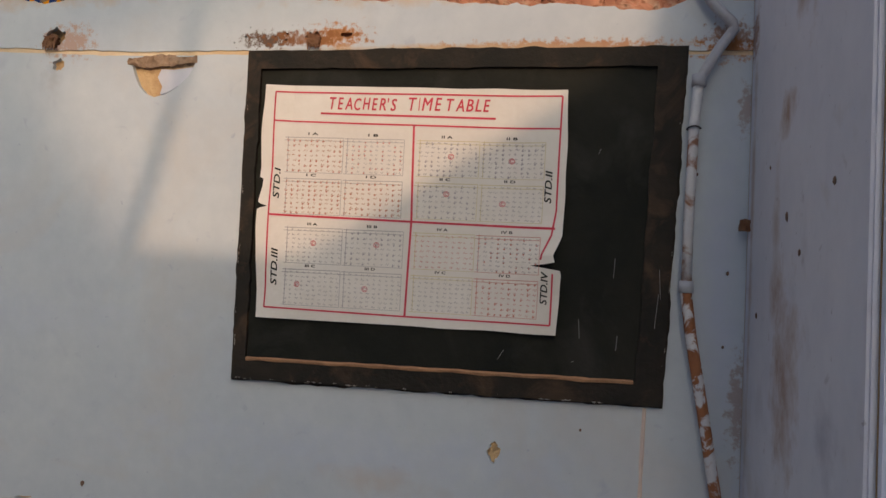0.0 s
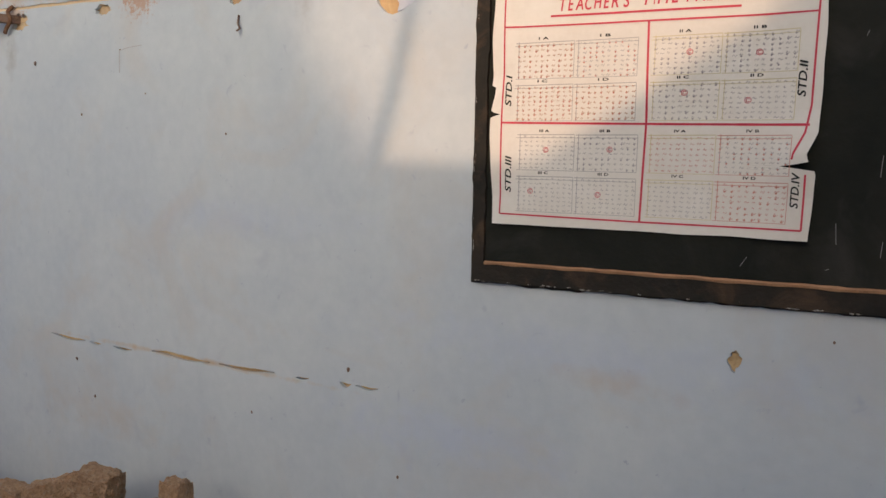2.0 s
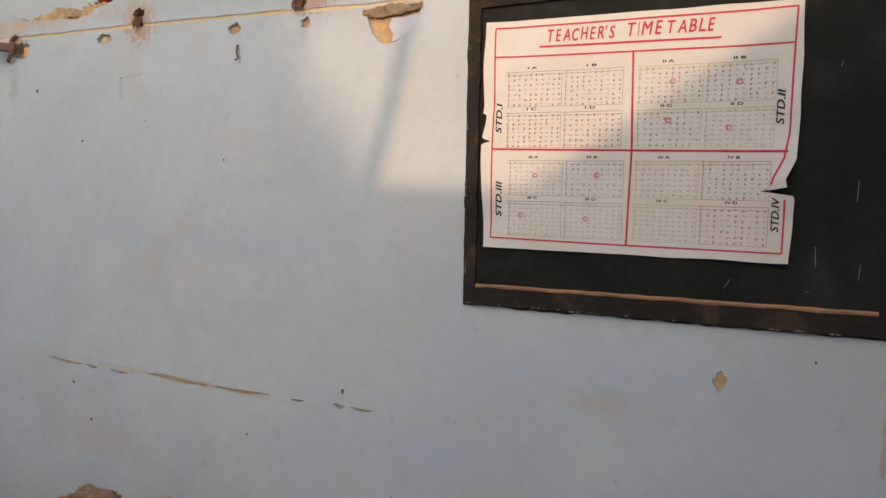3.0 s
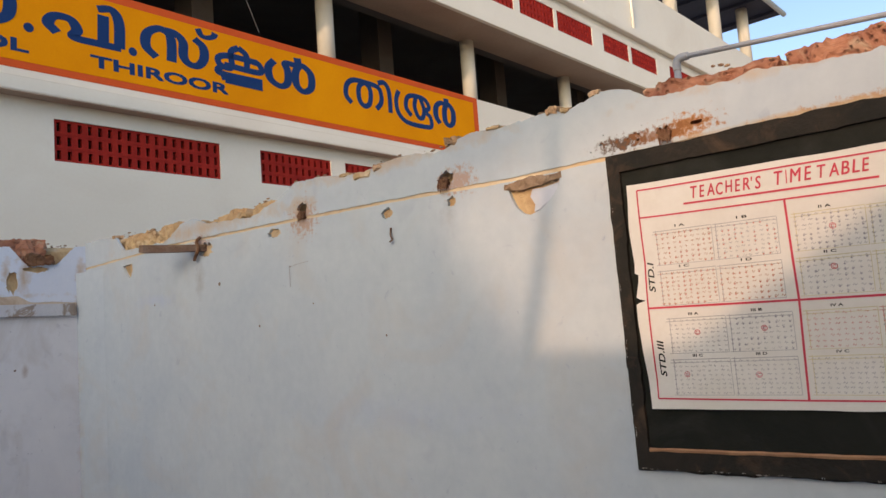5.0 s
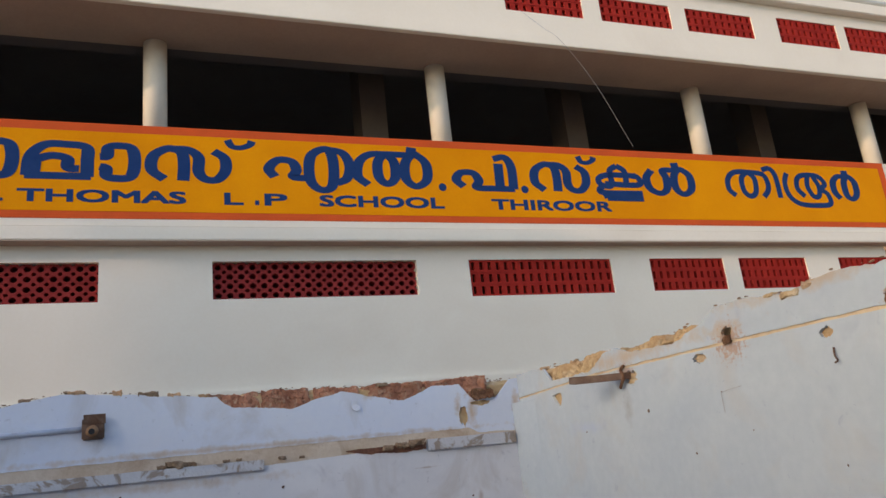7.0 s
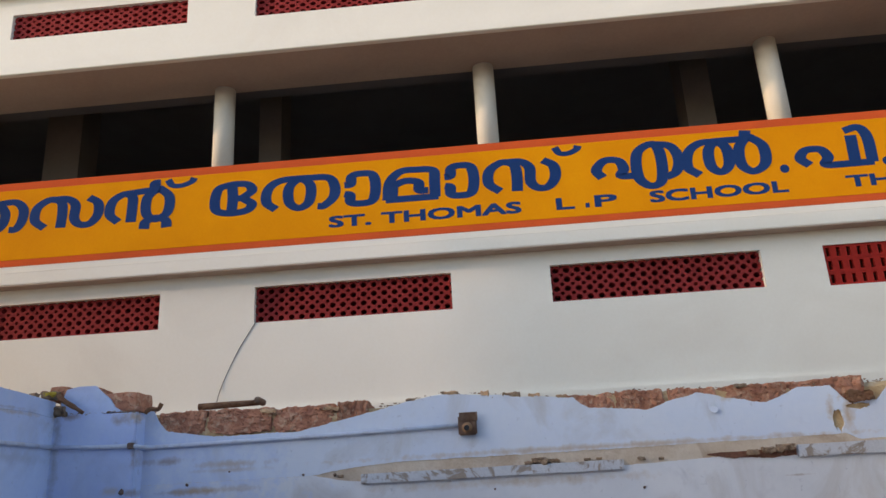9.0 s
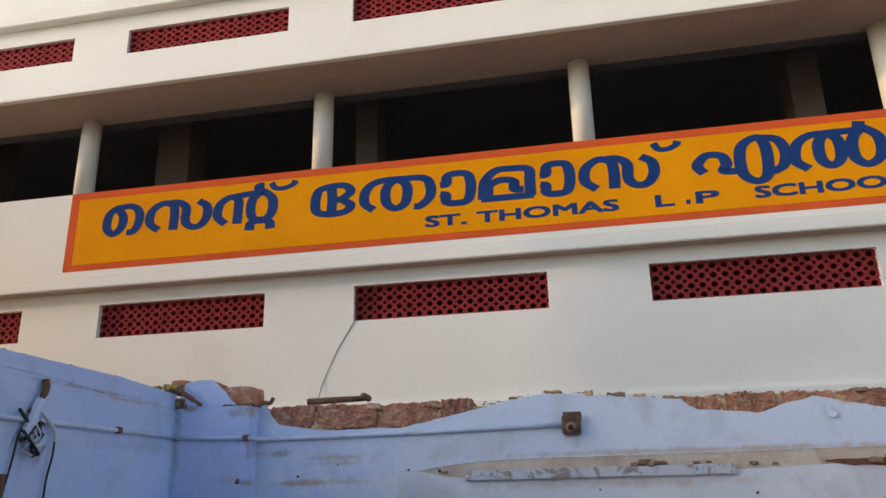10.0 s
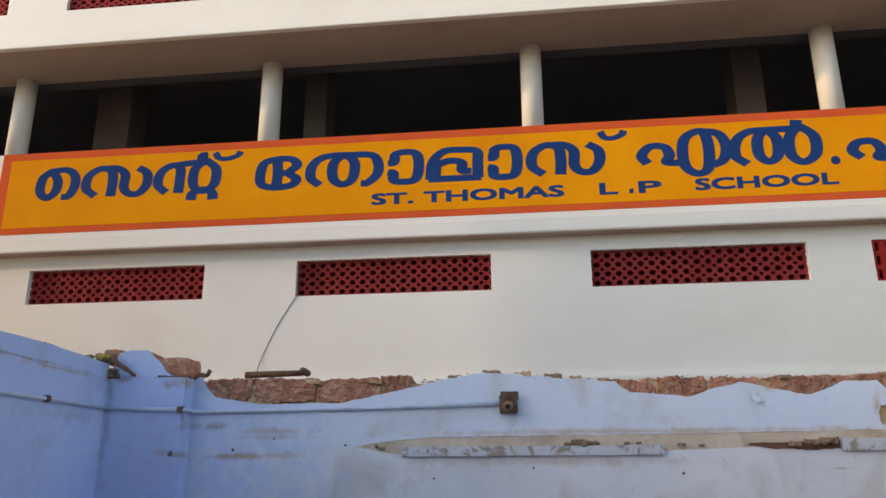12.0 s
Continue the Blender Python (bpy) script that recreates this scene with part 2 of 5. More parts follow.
soil(M_GREY, [((0.70, -0.34, 1.665), (0.2, 0.08, 0.06), UMBER, 0.85), ((0.70, -0.36, 1.25), (0.2, 0.13, 0.22), UMBER, 0.75), ((0.70, -0.05, 1.5), (0.2, 0.03, 0.9), UMBER, 0.55), ((0.70, -0.45, 1.86), (0.2, 0.10, 0.14), UMBER, 0.7), ((0.70, -0.02, 1.9), (0.2, 0.06, 0.06), BROWN, 0.7),
              ((0.70, -0.28, 1.45), (0.2, 0.05, 0.25), UMBER, 0.45), ((0.70, -0.6, 1.2), (0.2, 0.08, 0.1), (0.26, 0.28, 0.36), 0.5),
              ])
SKY_WASH = (0.53, 0.61, 0.82)
soil(M_LOWER, [((-3.46, -3.85, 1.5), (0.6, 1.0, 1.2), SKY_WASH, 0.9), ((-3.46, -3.75, 1.70), (0.3, 0.25, 0.02), UMBER, 0.5), ((-3.46, -0.02, 1.2), (0.3, 0.05, 0.9), TAN, 0.4), ((-3.46, -0.6, 1.62), (0.3, 0.10, 0.008), UMBER, 0.5), ((-3.46, -2.0, 1.66), (0.3, 1.0, 0.04), TAN, 0.55), ((-3.46, -3.3, 1.83), (0.3, 0.5, 0.012), TAN, 0.7), ((-3.46, -3.6, 1.70), (0.3, 0.35, 0.03), TAN, 0.8), ((-3.46, -0.3, 1.45), (0.3, 0.02, 0.05), UMBER, 0.5), ((-3.46, -1.95, 1.5), (0.3, 0.06, 0.1), TAN, 0.4)])
soil(M_MID, [((-3.46, -3.9, 1.9), (0.6, 0.9, 0.8), SKY_WASH, 0.8), ((-3.46, -3.85, 1.86), (0.3, 0.20, 0.03), UMBER, 0.6), ((-3.46, -3.5, 1.80), (0.3, 0.35, 0.02), TAN, 0.5), ((-3.46, -0.38, 1.92), (0.3, 0.035, 0.11), TAN, 0.8), ((-3.46, -0.25, 2.0), (0.3, 0.11, 0.06), TAN, 0.9), ((-3.46, -0.03, 1.9), (0.3, 0.04, 0.16), TAN, 0.7), ((-3.46, -0.3, 1.9), (0.3, 0.05, 0.13), TAN, 0.8), ((-3.46, -1.5, 1.81), (0.3, 2.0, 0.025), TAN, 0.7), ((-3.46, -3.5, 1.83), (0.3, 0.3, 0.03), TAN, 0.6), ((-3.46, -0.85, 2.02), (0.3, 0.10, 0.03), TAN, 0.6), ((-3.46, -2.2, 1.88), (0.3, 0.06, 0.06), SOOT, 0.25)])
soil(M_BLUE, [((-2.6, -4.45, 2.14), (0.8, 0.3, 0.014), UMBER, 0.6), ((-3.36, -4.43, 1.9), (0.05, 0.04, 0.5), SOOT, 0.5), ((-3.36, -4.05, 2.08), (0.2, 0.10, 0.05), UMBER, 0.6), ((-3.36, -4.36, 2.12), (0.2, 0.10, 0.03), UMBER, 0.6), ((-3.36, -3.99, 1.9), (0.2, 0.03, 0.10), UMBER, 0.6), ((-3.36, -4.0, 1.71), (0.2, 0.05, 0.03), UMBER, 0.6), ((-2.9, -4.45, 2.12), (0.6, 0.3, 0.02), TAN, 0.6), ((-3.0, -4.45, 1.9), (0.6, 0.3, 0.05), SOOT, 0.25), ((-2.2, -4.45, 1.85), (0.06, 0.3, 0.4), SOOT, 0.3), ((-3.36, -4.0, 2.1), (0.2, 0.08, 0.04), TAN, 0.7), ((-3.36, -4.1, 1.72), (0.2, 0.1, 0.03), TAN, 0.5), ((-3.35, -4.43, 2.1), (0.2, 0.05, 0.08), SOOT, 0.4)])


# ---- building blocks ----
def thing(name, label="", category="", group="", kind="", at=(0, 0, 0)):
    ob = new(name)
    ob.empty_display_size = 0.1
    ob.location = at
    return tagged(ob, label, category, group, kind)


def finish(name, bm, material, smooth=False):
    bmesh.ops.recalc_face_normals(bm, faces=bm.faces)
    me = bpy.data.meshes.new(name)
    bm.to_mesh(me)
    bm.free()
    me.materials.append(material)
    if smooth:
        for f in me.polygons:
            f.use_smooth = True
    return new(name, me)


def part(name, bm, material, parent, label="", smooth=False):
    """One mesh under a thing, given in world coordinates."""
    base = Vector()
    p = parent
    while p:
        base += p.location
        p = p.parent
    bmesh.ops.translate(bm, verts=bm.verts, vec=-base)
    ob = finish(name, bm, material, smooth)
    ob.parent = parent
    if label:
        ob["label"] = label
    return ob


def solo(name, bm, material, label="", category="", group="", kind="", smooth=False):
    return tagged(finish(name, bm, material, smooth), label, category, group, kind)


def box(x0, x1, y0, y1, z0, z1, bm=None, bevel=0.0):
    own = bmesh.new()
    bmesh.ops.create_cube(own, size=1)
    for v in own.verts:
        v.co = Vector(((x0 + x1) / 2 + v.co.x * (x1 - x0), (y0 + y1) / 2 + v.co.y * (y1 - y0), (z0 + z1) / 2 + v.co.z * (z1 - z0)))
    if bevel:
        bmesh.ops.bevel(own, geom=own.edges[:], offset=bevel, segments=2, affect="EDGES")
    if bm is None:
        return own
    me = bpy.data.meshes.new("tmp")
    own.to_mesh(me)
    own.free()
    bm.from_mesh(me)
    bpy.data.meshes.remove(me)
    return bm


def tube(points, r, sides=10, bm=None):
    """A round rod along a line of points."""
    bm = bm or bmesh.new()
    pts = [Vector(p) for p in points]
    rings = []
    for i, p in enumerate(pts):
        d = (pts[min(i + 1, len(pts) - 1)] - pts[max(i - 1, 0)]).normalized()
        a = d.orthogonal().normalized() if not rings else (last - d * last.dot(d)).normalized()
        last = a
        b = d.cross(a)
        k = r[i] if isinstance(r, (list, tuple)) else r
        rings.append([bm.verts.new(p + (a * math.cos(2 * math.pi * j / sides) + b * math.sin(2 * math.pi * j / sides)) * k) for j in range(sides)])
    for q, s in zip(rings, rings[1:]):
        for j in range(sides):
            bm.faces.new((q[j], q[(j + 1) % sides], s[(j + 1) % sides], s[j]))
    bm.faces.new(rings[0])
    bm.faces.new(rings[-1][::-1])
    return bm


def smooth_line(pts, n=8, closed=False):
    """Catmull-Rom through the points."""
    ps = [Vector(p) for p in pts]
    out = []
    for i in range(len(ps) - 1):
        a, b = ps[i], ps[i + 1]
        p0 = ps[i - 1] if i else (ps[-2] if closed else a * 2 - b)
        p3 = ps[i + 2] if i + 2 < len(ps) else (ps[1] if closed else b * 2 - a)
        for k in range(n):
            t = k / n
            out.append(0.5 * ((2 * a) + (b - p0) * t + (2 * p0 - 5 * a + 4 * b - p3) * t * t + (3 * a - p0 - 3 * b + p3) * t ** 3))
    out.append(ps[-1])
    return out


def rough_lump(w, d, h, seed, cuts=3, rough=0.12):
    """A broken stone: a box with noise-moved faces, round its own middle."""
    bm = bmesh.new()
    bmesh.ops.create_cube(bm, size=1)
    bmesh.ops.subdivide_edges(bm, edges=bm.edges[:], cuts=cuts, use_grid_fill=True)
    for v in bm.verts:
        o = v.co.copy()
        v.co = Vector((o.x * w, o.y * d, o.z * h))
        q = Vector((v.co.x, v.co.y, v.co.z)) * (2.2 / max(w, d, h)) + Vector((seed * 3.7, seed * 1.3, 0))
        r = o.length / 0.87
        v.co *= 1 - 0.22 * max(0, r - 0.62)
        v.co += noise.noise_vector(q) * rough * min(w, d, h) + noise.noise_vector(q * 3.1) * rough * 0.5 * min(w, d, h)
    return bm


def profile(points, u):
    """Height at u of a line of (u, v) points."""
    for (a, va), (b, vb) in zip(points, points[1:]):
        if u <= b:
            return va + (vb - va) * max(0, u - a) / (b - a)
    return points[-1][1]


def jag(u, seed, amp):
    return amp * (noise.noise(Vector((u * 9, seed, 0))) + 0.6 * noise.noise(Vector((u * 31, seed, 3))) + 0.35 * noise.noise(Vector((u * 80, seed, 7))))


def blob(cu, cv, ru, rv, seed, n=22, rough=0.6):
    return [(cu + ru * math.cos(2 * math.pi * i / n) * (1 + rough * noise.noise(Vector((seed * 5.1, i * 0.9, 0)))),
             cv + rv * math.sin(2 * math.pi * i / n) * (1 + rough * noise.noise(Vector((seed * 5.1, i * 0.9, 4))))) for i in range(n)]


def sheet(loops, place, thick):
    """A flat coat with a ragged outline and holes (loops of u, v), laid into the world by place(u, v, depth)."""
    bm = bmesh.new()
    edges = []
    for lp in loops:
        vs = [bm.verts.new((u, v, 0)) for u, v in lp]
        edges += [bm.edges.new((vs[i], vs[(i + 1) % len(vs)])) for i in range(len(vs))]
    bmesh.ops.triangle_fill(bm, use_beauty=True, use_dissolve=False, edges=edges, normal=(0, 0, 1))
    ext = bmesh.ops.extrude_face_region(bm, geom=bm.faces[:])
    for v in ext["geom"]:
        if isinstance(v, bmesh.types.BMVert):
            v.co.z += thick
    for v in bm.verts:
        v.co = Vector(place(v.co.x, v.co.y, v.co.z))
    return bm


def ragged(u0, u1, low, high, seed_low, seed_high, amp_low, amp_high, step=0.02):
    """The outline of a coat between two lines of points, each ragged by its amplitude."""
    n = max(2, round((u1 - u0) / step))
    us = [u0 + (u1 - u0) * i / n for i in range(n + 1)]
    lo = [(u, profile(low, u) + jag(u, seed_low, amp_low)) for u in us] if amp_low else [(u0, low[0][1]), (u1, low[-1][1])]
    return lo + [(u, profile(high, u) + jag(u, seed_high, amp_high)) for u in reversed(us)]


def rough_core(u0, u1, bottom, top, depth0, depth1, place, seed, amp=0.02, step=0.04):
    """The body of a broken wall: plain faces and an uneven top."""
    bm = bmesh.new()
    n, m = max(2, round((u1 - u0) / step)), 5
    rows = []
    for i in range(n + 1):
        u = u0 + (u1 - u0) * i / n
        t = profile(top, u)
        row = [bm.verts.new(place(u, bottom, depth0))]
        for j in range(m + 1):
            d = depth0 + (depth1 - depth0) * j / m
            edge = -0.02 if j in (0, m) else 0.0
            row.append(bm.verts.new(place(u, t + edge + amp * (noise.noise(Vector((u * 11, d * 17, seed))) + 0.6 * noise.noise(Vector((u * 37, d * 41, seed)))), d)))
        row.append(bm.verts.new(place(u, bottom, depth1)))
        rows.append(row)
    for a, b in zip(rows, rows[1:]):
        for j in range(len(a)):
            k = (j + 1) % len(a)
            bm.faces.new((a[j], a[k], b[k], b[j]))
    bm.faces.new(rows[0])
    bm.faces.new(rows[-1])
    return bm


# ---- ground ----
g = bmesh.new()
bmesh.ops.create_grid(g, x_segments=60, y_segments=60, size=1)
for v in g.verts:
    r = max(abs(v.co.x), abs(v.co.y))
    s = 1500 * r ** 4 + 6 * r
    v.co = Vector((v.co.x / max(r, 1e-6) * s, v.co.y / max(r, 1e-6) * s, 0.0))
    v.co.z = 0.015 * noise.noise(v.co * 1.3) if v.co.length < 12 else 0
solo("ground", g, M_DIRT, "bare dry earth ground with scattered dust", "ground", kind="structure")
fl = box(-3.45, 2.6, -4.44, -0.0, 0.02, 0.05)
solo("floor", fl, surface("dusty_cement_floor", (0.34, 0.29, 0.24), (0.25, 0.2, 0.15), 0.8, 2, 50, 0.9, 0.2), "dusty cement floor of the broken room", "floor", kind="structure")

# ---- wall with the blackboard ----
XB, YC, XD = -3.46, -4.45, 0.70


def on_a(u, v, d):
    return (u, d, v)


def on_b(u, v, d):
    return (XB - d, u, v)


def on_c(u, v, d):
    return (u, YC - d, v)


def on_d(u, v, d):
    return (XD + d, u, v)


COAT = 0.012
LINE_A = [(-3.46, 1.940), (-2.6, 1.952), (-1.77, 1.932), (-1.18, 1.915), (-0.73, 1.895), (-0.42, 1.893), (0.57, 1.874), (0.70, 1.872)]
TOP_A = [(-3.46, 2.075), (-3.12, 2.062), (-3.04, 1.985), (-2.66, 1.972), (-2.52, 2.020), (-2.40, 2.050), (-2.30, 2.005), (-1.98, 1.985), (-1.80, 2.020),
         (-1.69, 2.068), (-1.56, 2.064), (-1.33, 2.030), (-1.16, 2.056), (-1.00, 2.030), (-0.90, 2.056), (-0.71, 2.050), (-0.60, 2.056), (-0.53, 2.046),
         (-0.49, 2.060), (-0.42, 2.064), (-0.335, 2.050), (-0.29, 2.024), (-0.20, 2.012), (-0.10, 2.006), (-0.03, 2.016), (0.10, 1.996), (0.22, 1.988),
         (0.35, 1.984), (0.46, 1.972), (0.60, 1.985), (0.70, 1.985)]
CORE_A = [(-3.46, 2.06), (-3.1, 2.06), (-2.5, 2.03), (-2.2, 2.015), (-1.95, 2.028), (-1.7, 2.05), (-1.3, 2.02), (-0.9, 2.045), (-0.4, 2.045), (-0.28, 2.055), (-0.1, 2.045), (0.1, 2.03), (0.7, 2.01), (2.8, 2.0)]

wall_a = thing("wall_north", "pale blue limewashed masonry wall, top broken off", "wall", kind="structure")
part("core", rough_core(XB, 2.8, 0.0, CORE_A, COAT + 0.026, 0.27, on_a, 2.0, 0.014), M_MUD, wall_a, "ochre mud mortar showing where plaster broke away")
part("undercoat", box(XB, XD, COAT, COAT + 0.03, 0.0, 1.915), M_MUD, wall_a, "yellow ochre mud undercoat")
part("mortar_line", sheet([ragged(XB, XD, [(u, z - 0.016) for u, z in LINE_A], [(u, z + 0.016) for u, z in LINE_A], 7, 8, 0.002, 0.002)], lambda u, v, d: on_a(u, v, 0.0035 + d), 0.02), M_CREAM, wall_a, "cream line where a batten was pulled off")
fil = bmesh.new()
vs = [fil.verts.new((x, y, z)) for z in (0.0, 1.918) for x, y in ((XB, -0.05), (-3.26, -0.0005), (XB, 0.004))]
for a in ((0, 1, 2), (3, 4, 5), (0, 1, 4, 3), (1, 2, 5, 4), (2, 0, 3, 5)):
    fil.faces.new([vs[k] for k in a])
part("corner_render", fil, M_PALE, wall_a)
low_a = ragged(XB, XD, [(XB, 0.0), (XD, 0.0)], [(u, z - 0.004) for u, z in LINE_A], 0, 4, 0, 0.0035)
holes = [blob(-1.222, 1.880, 0.026, 0.017, 1), blob(-1.83, 1.900, 0.040, 0.017, 2), [(-3.05, 1.908), (-3.0, 1.914), (-2.955, 1.912), (-2.952, 1.882), (-2.972, 1.850), (-2.992, 1.846), (-3.02, 1.872)], blob(0.205, 1.018, 0.013, 0.022, 4),
         [(-0.738, 1.879), (-0.69, 1.880), (-0.62, 1.879), (-0.562, 1.876), (-0.568, 1.858), (-0.580, 1.838), (-0.606, 1.814), (-0.634, 1.797), (-0.668, 1.788), (-0.692, 1.797), (-0.712, 1.816), (-0.726, 1.845)],
         blob(-2.30, 1.895, 0.045, 0.030, 6), blob(-0.945, 1.872, 0.018, 0.015, 8)]
crack = [(-2.15, 0.776), (-1.93, 0.773), (-1.70, 0.774), (-1.52, 0.794), (-1.35, 0.786), (-1.10, 0.796), (-0.98, 0.795), (-0.84, 0.806), (-0.69, 0.808)]
for i, (a, b, wd) in enumerate([(-2.15, -1.95, 0.011), (-1.93, -1.86, 0.008), (-1.80, -1.70, 0.008), (-1.60, -1.33, 0.014), (-1.29, -1.06, 0.010), (-0.98, -0.93, 0.005), (-0.82, -0.78, 0.012), (-0.765, -0.69, 0.008)]):
    n = 12
    us = [a + (b - a) * k / n for k in range(n + 1)]
    up = [(u, profile(crack, u) + 0.003 * noise.noise(Vector((u * 40, 1, 0)))) for u in us]
    dn = [(u, profile(crack, u) - wd * math.sin(math.pi * min(max((k) / n, 0.04), 0.96)) - 0.0015) for k, u in enumerate(us)]
    holes.append(dn + up[::-1])
part("plaster", sheet([low_a] + holes, on_a, COAT), M_PALE, wall_a)
up_a = ragged(XB, XD, [(u, z + 0.007) for u, z in LINE_A], TOP_A, 5, 6, 0.0035, 0.011, 0.010)
holes = [blob(-1.655, 1.968, 0.028, 0.018, 11), blob(-0.962, 1.945, 0.03, 0.022, 12), blob(-0.262, 1.922, 0.020, 0.016, 13), blob(-0.18, 1.932, 0.015, 0.006, 15, 18, 0.6)]
spots = random.Random(31)
taken = [(-0.262, 1.922, 0.034), (-0.18, 1.932, 0.036)]
while len(taken) < 20:
    u, v, r = spots.gauss(-0.30, 0.075), spots.gauss(1.930, 0.013), spots.choice((0.0012, 0.0016, 0.002, 0.0035))
    if -0.55 < u < 0.0 and profile(LINE_A, u) + 0.018 < v < 1.97 and all(math.hypot(u - a, v - b) > r + q + 0.004 for a, b, q in taken):
        taken.append((u, v, r))
        holes.append(blob(u, v, r * 1.2, r * 0.8, len(taken) + 60, 8, 0.5))
part("plaster", sheet([up_a] + holes, on_a, COAT), M_PALE, wall_a)


def stones_on(parent, place, spans, seed, height, proud, material=M_STONE):
    """Laterite blocks lying in the top of a broken wall, one by one."""
    rng = random.Random(seed)
    along_x = abs(place(1, 0, 0)[0] - place(0, 0, 0)[0]) > 0.5
    kinds = []
    for k in range(4):
        bm = rough_lump(*((0.33, 0.24) if along_x else (0.24, 0.33)), height, seed + k, 22, 0.10)
        for v in bm.verts:
            v.co += 0.009 * noise.noise_vector(v.co * 28 + Vector((k, 0, seed))) + 0.008 * noise.noise_vector(v.co * 70)
        me = bpy.data.meshes.new("stone")
        bm.to_mesh(me)
        bm.free()
        me.materials.append(material)
        kinds.append(me)
    for u0, u1, top in spans:
        u = u0
        while u < u1 - 0.08:
            w = min(rng.uniform(0.26, 0.40), u1 - u)
            ob = new("stone", kinds[rng.randrange(4)])
            c = Vector(place(u + w / 2, top - height / 2 + rng.uniform(-0.006, 0.006), COAT - proud + 0.125))
            ob.parent = parent
            ob.location = c - parent.location
            ob.scale = ((w - 0.008) / 0.33, 1, 1) if along_x else (1, (w - 0.008) / 0.33, 1)
            ob.rotation_euler = (rng.uniform(-0.03, 0.03), rng.uniform(-0.03, 0.03), rng.uniform(-0.04, 0.04))
            u += w


stones_on(wall_a, on_a, [(-0.33, 2.6, 2.045)], 5, 0.15, 0.004)
stones_on(wall_a, on_a, [(-3.08, -2.45, 2.052), (-2.3, -1.78, 2.022)], 9, 0.12, 0.004, M_MUD)


def crumbs(parent, place, line, u0, u1, count, seed, depth):
    """Loose crumbs of mortar and stone along a broken wall top."""
    rng = random.Random(seed)
    bm = bmesh.new()
    for k in range(count):
        u = rng.uniform(u0, u1)
        c = Vector(place(u, profile(line, u) + rng.uniform(-0.004, 0.012), rng.uniform(0.004, depth)))
        made = bmesh.ops.create_icosphere(bm, subdivisions=1, radius=1.0)["verts"]
        s = rng.uniform(0.0012, 0.006) * (2.0 if rng.random() < 0.06 else 1)
        for v in made:
            v.co = c + Vector((v.co.x * 1.5, v.co.y * 1.4, v.co.z * 0.7)) * s * (1 + 0.8 * noise.noise(v.co * 2 + Vector((k, 0, 0))))
    part("mortar_crumbs", bm, M_RUBBLE if seed == 3 else M_CLOD, parent, "loose crumbs of mortar")["kind"] = "stuff"


crumbs(wall_a, on_a, CORE_A, -3.4, 1.2, 420, 3, 0.2)
crumbs(wall_a, on_a, TOP_A, -1.75, -0.35, 40, 13, 0.03)
# ---- short return wall beside the blackboard ----
wall_d = thing("wall_east", "shaded blue limewashed return wall with brown smears", "wall", kind="structure")
part("core", box(XD + COAT, XD + 0.26, -0.75, 0.0, 0, 3.40), M_MUD, wall_d)
part("plaster", box(XD, XD + COAT, -0.752, 0.0, 0, 3.40, bevel=0.004), M_GREY, wall_d)
part("jamb_plaster", box(XD + COAT, XD + 0.27, -0.770, -0.750, 0, 3.40, bevel=0.004), M_MID, wall_d)
# unseen wall, added tall to block skylight from the blackboard end
we = thing("unseen_east_wall", "unseen added blue wall, raised to shade the east end", "wall", kind="structure")
part("core", box(1.67, 1.91, -4.45, 0.25, 0, 4.8), M_MUD, we)
part("plaster", box(1.65, 1.67, -4.45, 0.0, 0, 4.8), M_MID, we)

# ---- wall towards the school building ----
TOP_B = [(-3.99, 2.13), (-3.94, 2.135), (-3.90, 2.06), (-3.86, 2.02), (-3.60, 1.978), (-3.12, 1.978), (-2.81, 2.04), (-2.53, 2.10), (-2.36, 2.125), (-2.16, 2.112), (-1.66, 2.065), (-1.59, 2.010),
         (-1.29, 1.982), (-1.14, 2.022), (-1.03, 2.055), (-0.90, 2.020), (-0.69, 1.980), (-0.52, 2.045), (-0.36, 2.045), (-0.29, 1.965), (-0.14, 1.965), (-0.05, 2.05), (0.0, 2.06)]
CORE_B = [(-4.0, 2.10), (-3.5, 2.10), (-3.1, 2.08), (-2.6, 2.085), (-2.3, 2.105), (-1.7, 2.07), (-1.3, 2.08), (-0.5, 2.062), (-0.2, 2.055), (0.25, 2.06)]
wall_b = thing("wall_west", "blue limewashed wall with broken laterite top", "wall", kind="structure")
part("core", rough_core(-4.68, 0.27, 0.0, CORE_B, COAT + 0.014, 0.25, on_b, 5.0, 0.012), M_MUD, wall_b, "ochre mud mortar")
part("undercoat", box(XB - COAT - 0.012, XB - COAT, -3.99, 0.0, 0.0, 1.955), M_MUD, wall_b, "ochre mud undercoat")
part("mortar_line", sheet([ragged(-3.95, 0, [(-3.95, 1.68), (0, 1.69)], [(-3.95, 1.76), (-2.5, 1.82), (0, 1.82)], 7, 8, 0.002, 0.002)], lambda u, v, d: on_b(u, v, 0.0025 + d), 0.009), surface("tan_mortar_band", (0.70, 0.60, 0.48), (0.56, 0.44, 0.32), 0.9, 5, 60, 0.95, 0.3, (0.36, 0.22, 0.13), 0.5, 6), wall_b, "tan band where a batten was pulled off")
LOW_B = [(-3.99, 1.7436), (-3.05, 1.7456), (-2.9, 1.715), (-2.8, 1.705), (-1.42, 1.712), (-1.0, 1.725), (-0.58, 1.738), (-0.4, 1.715), (0.0, 1.705)]
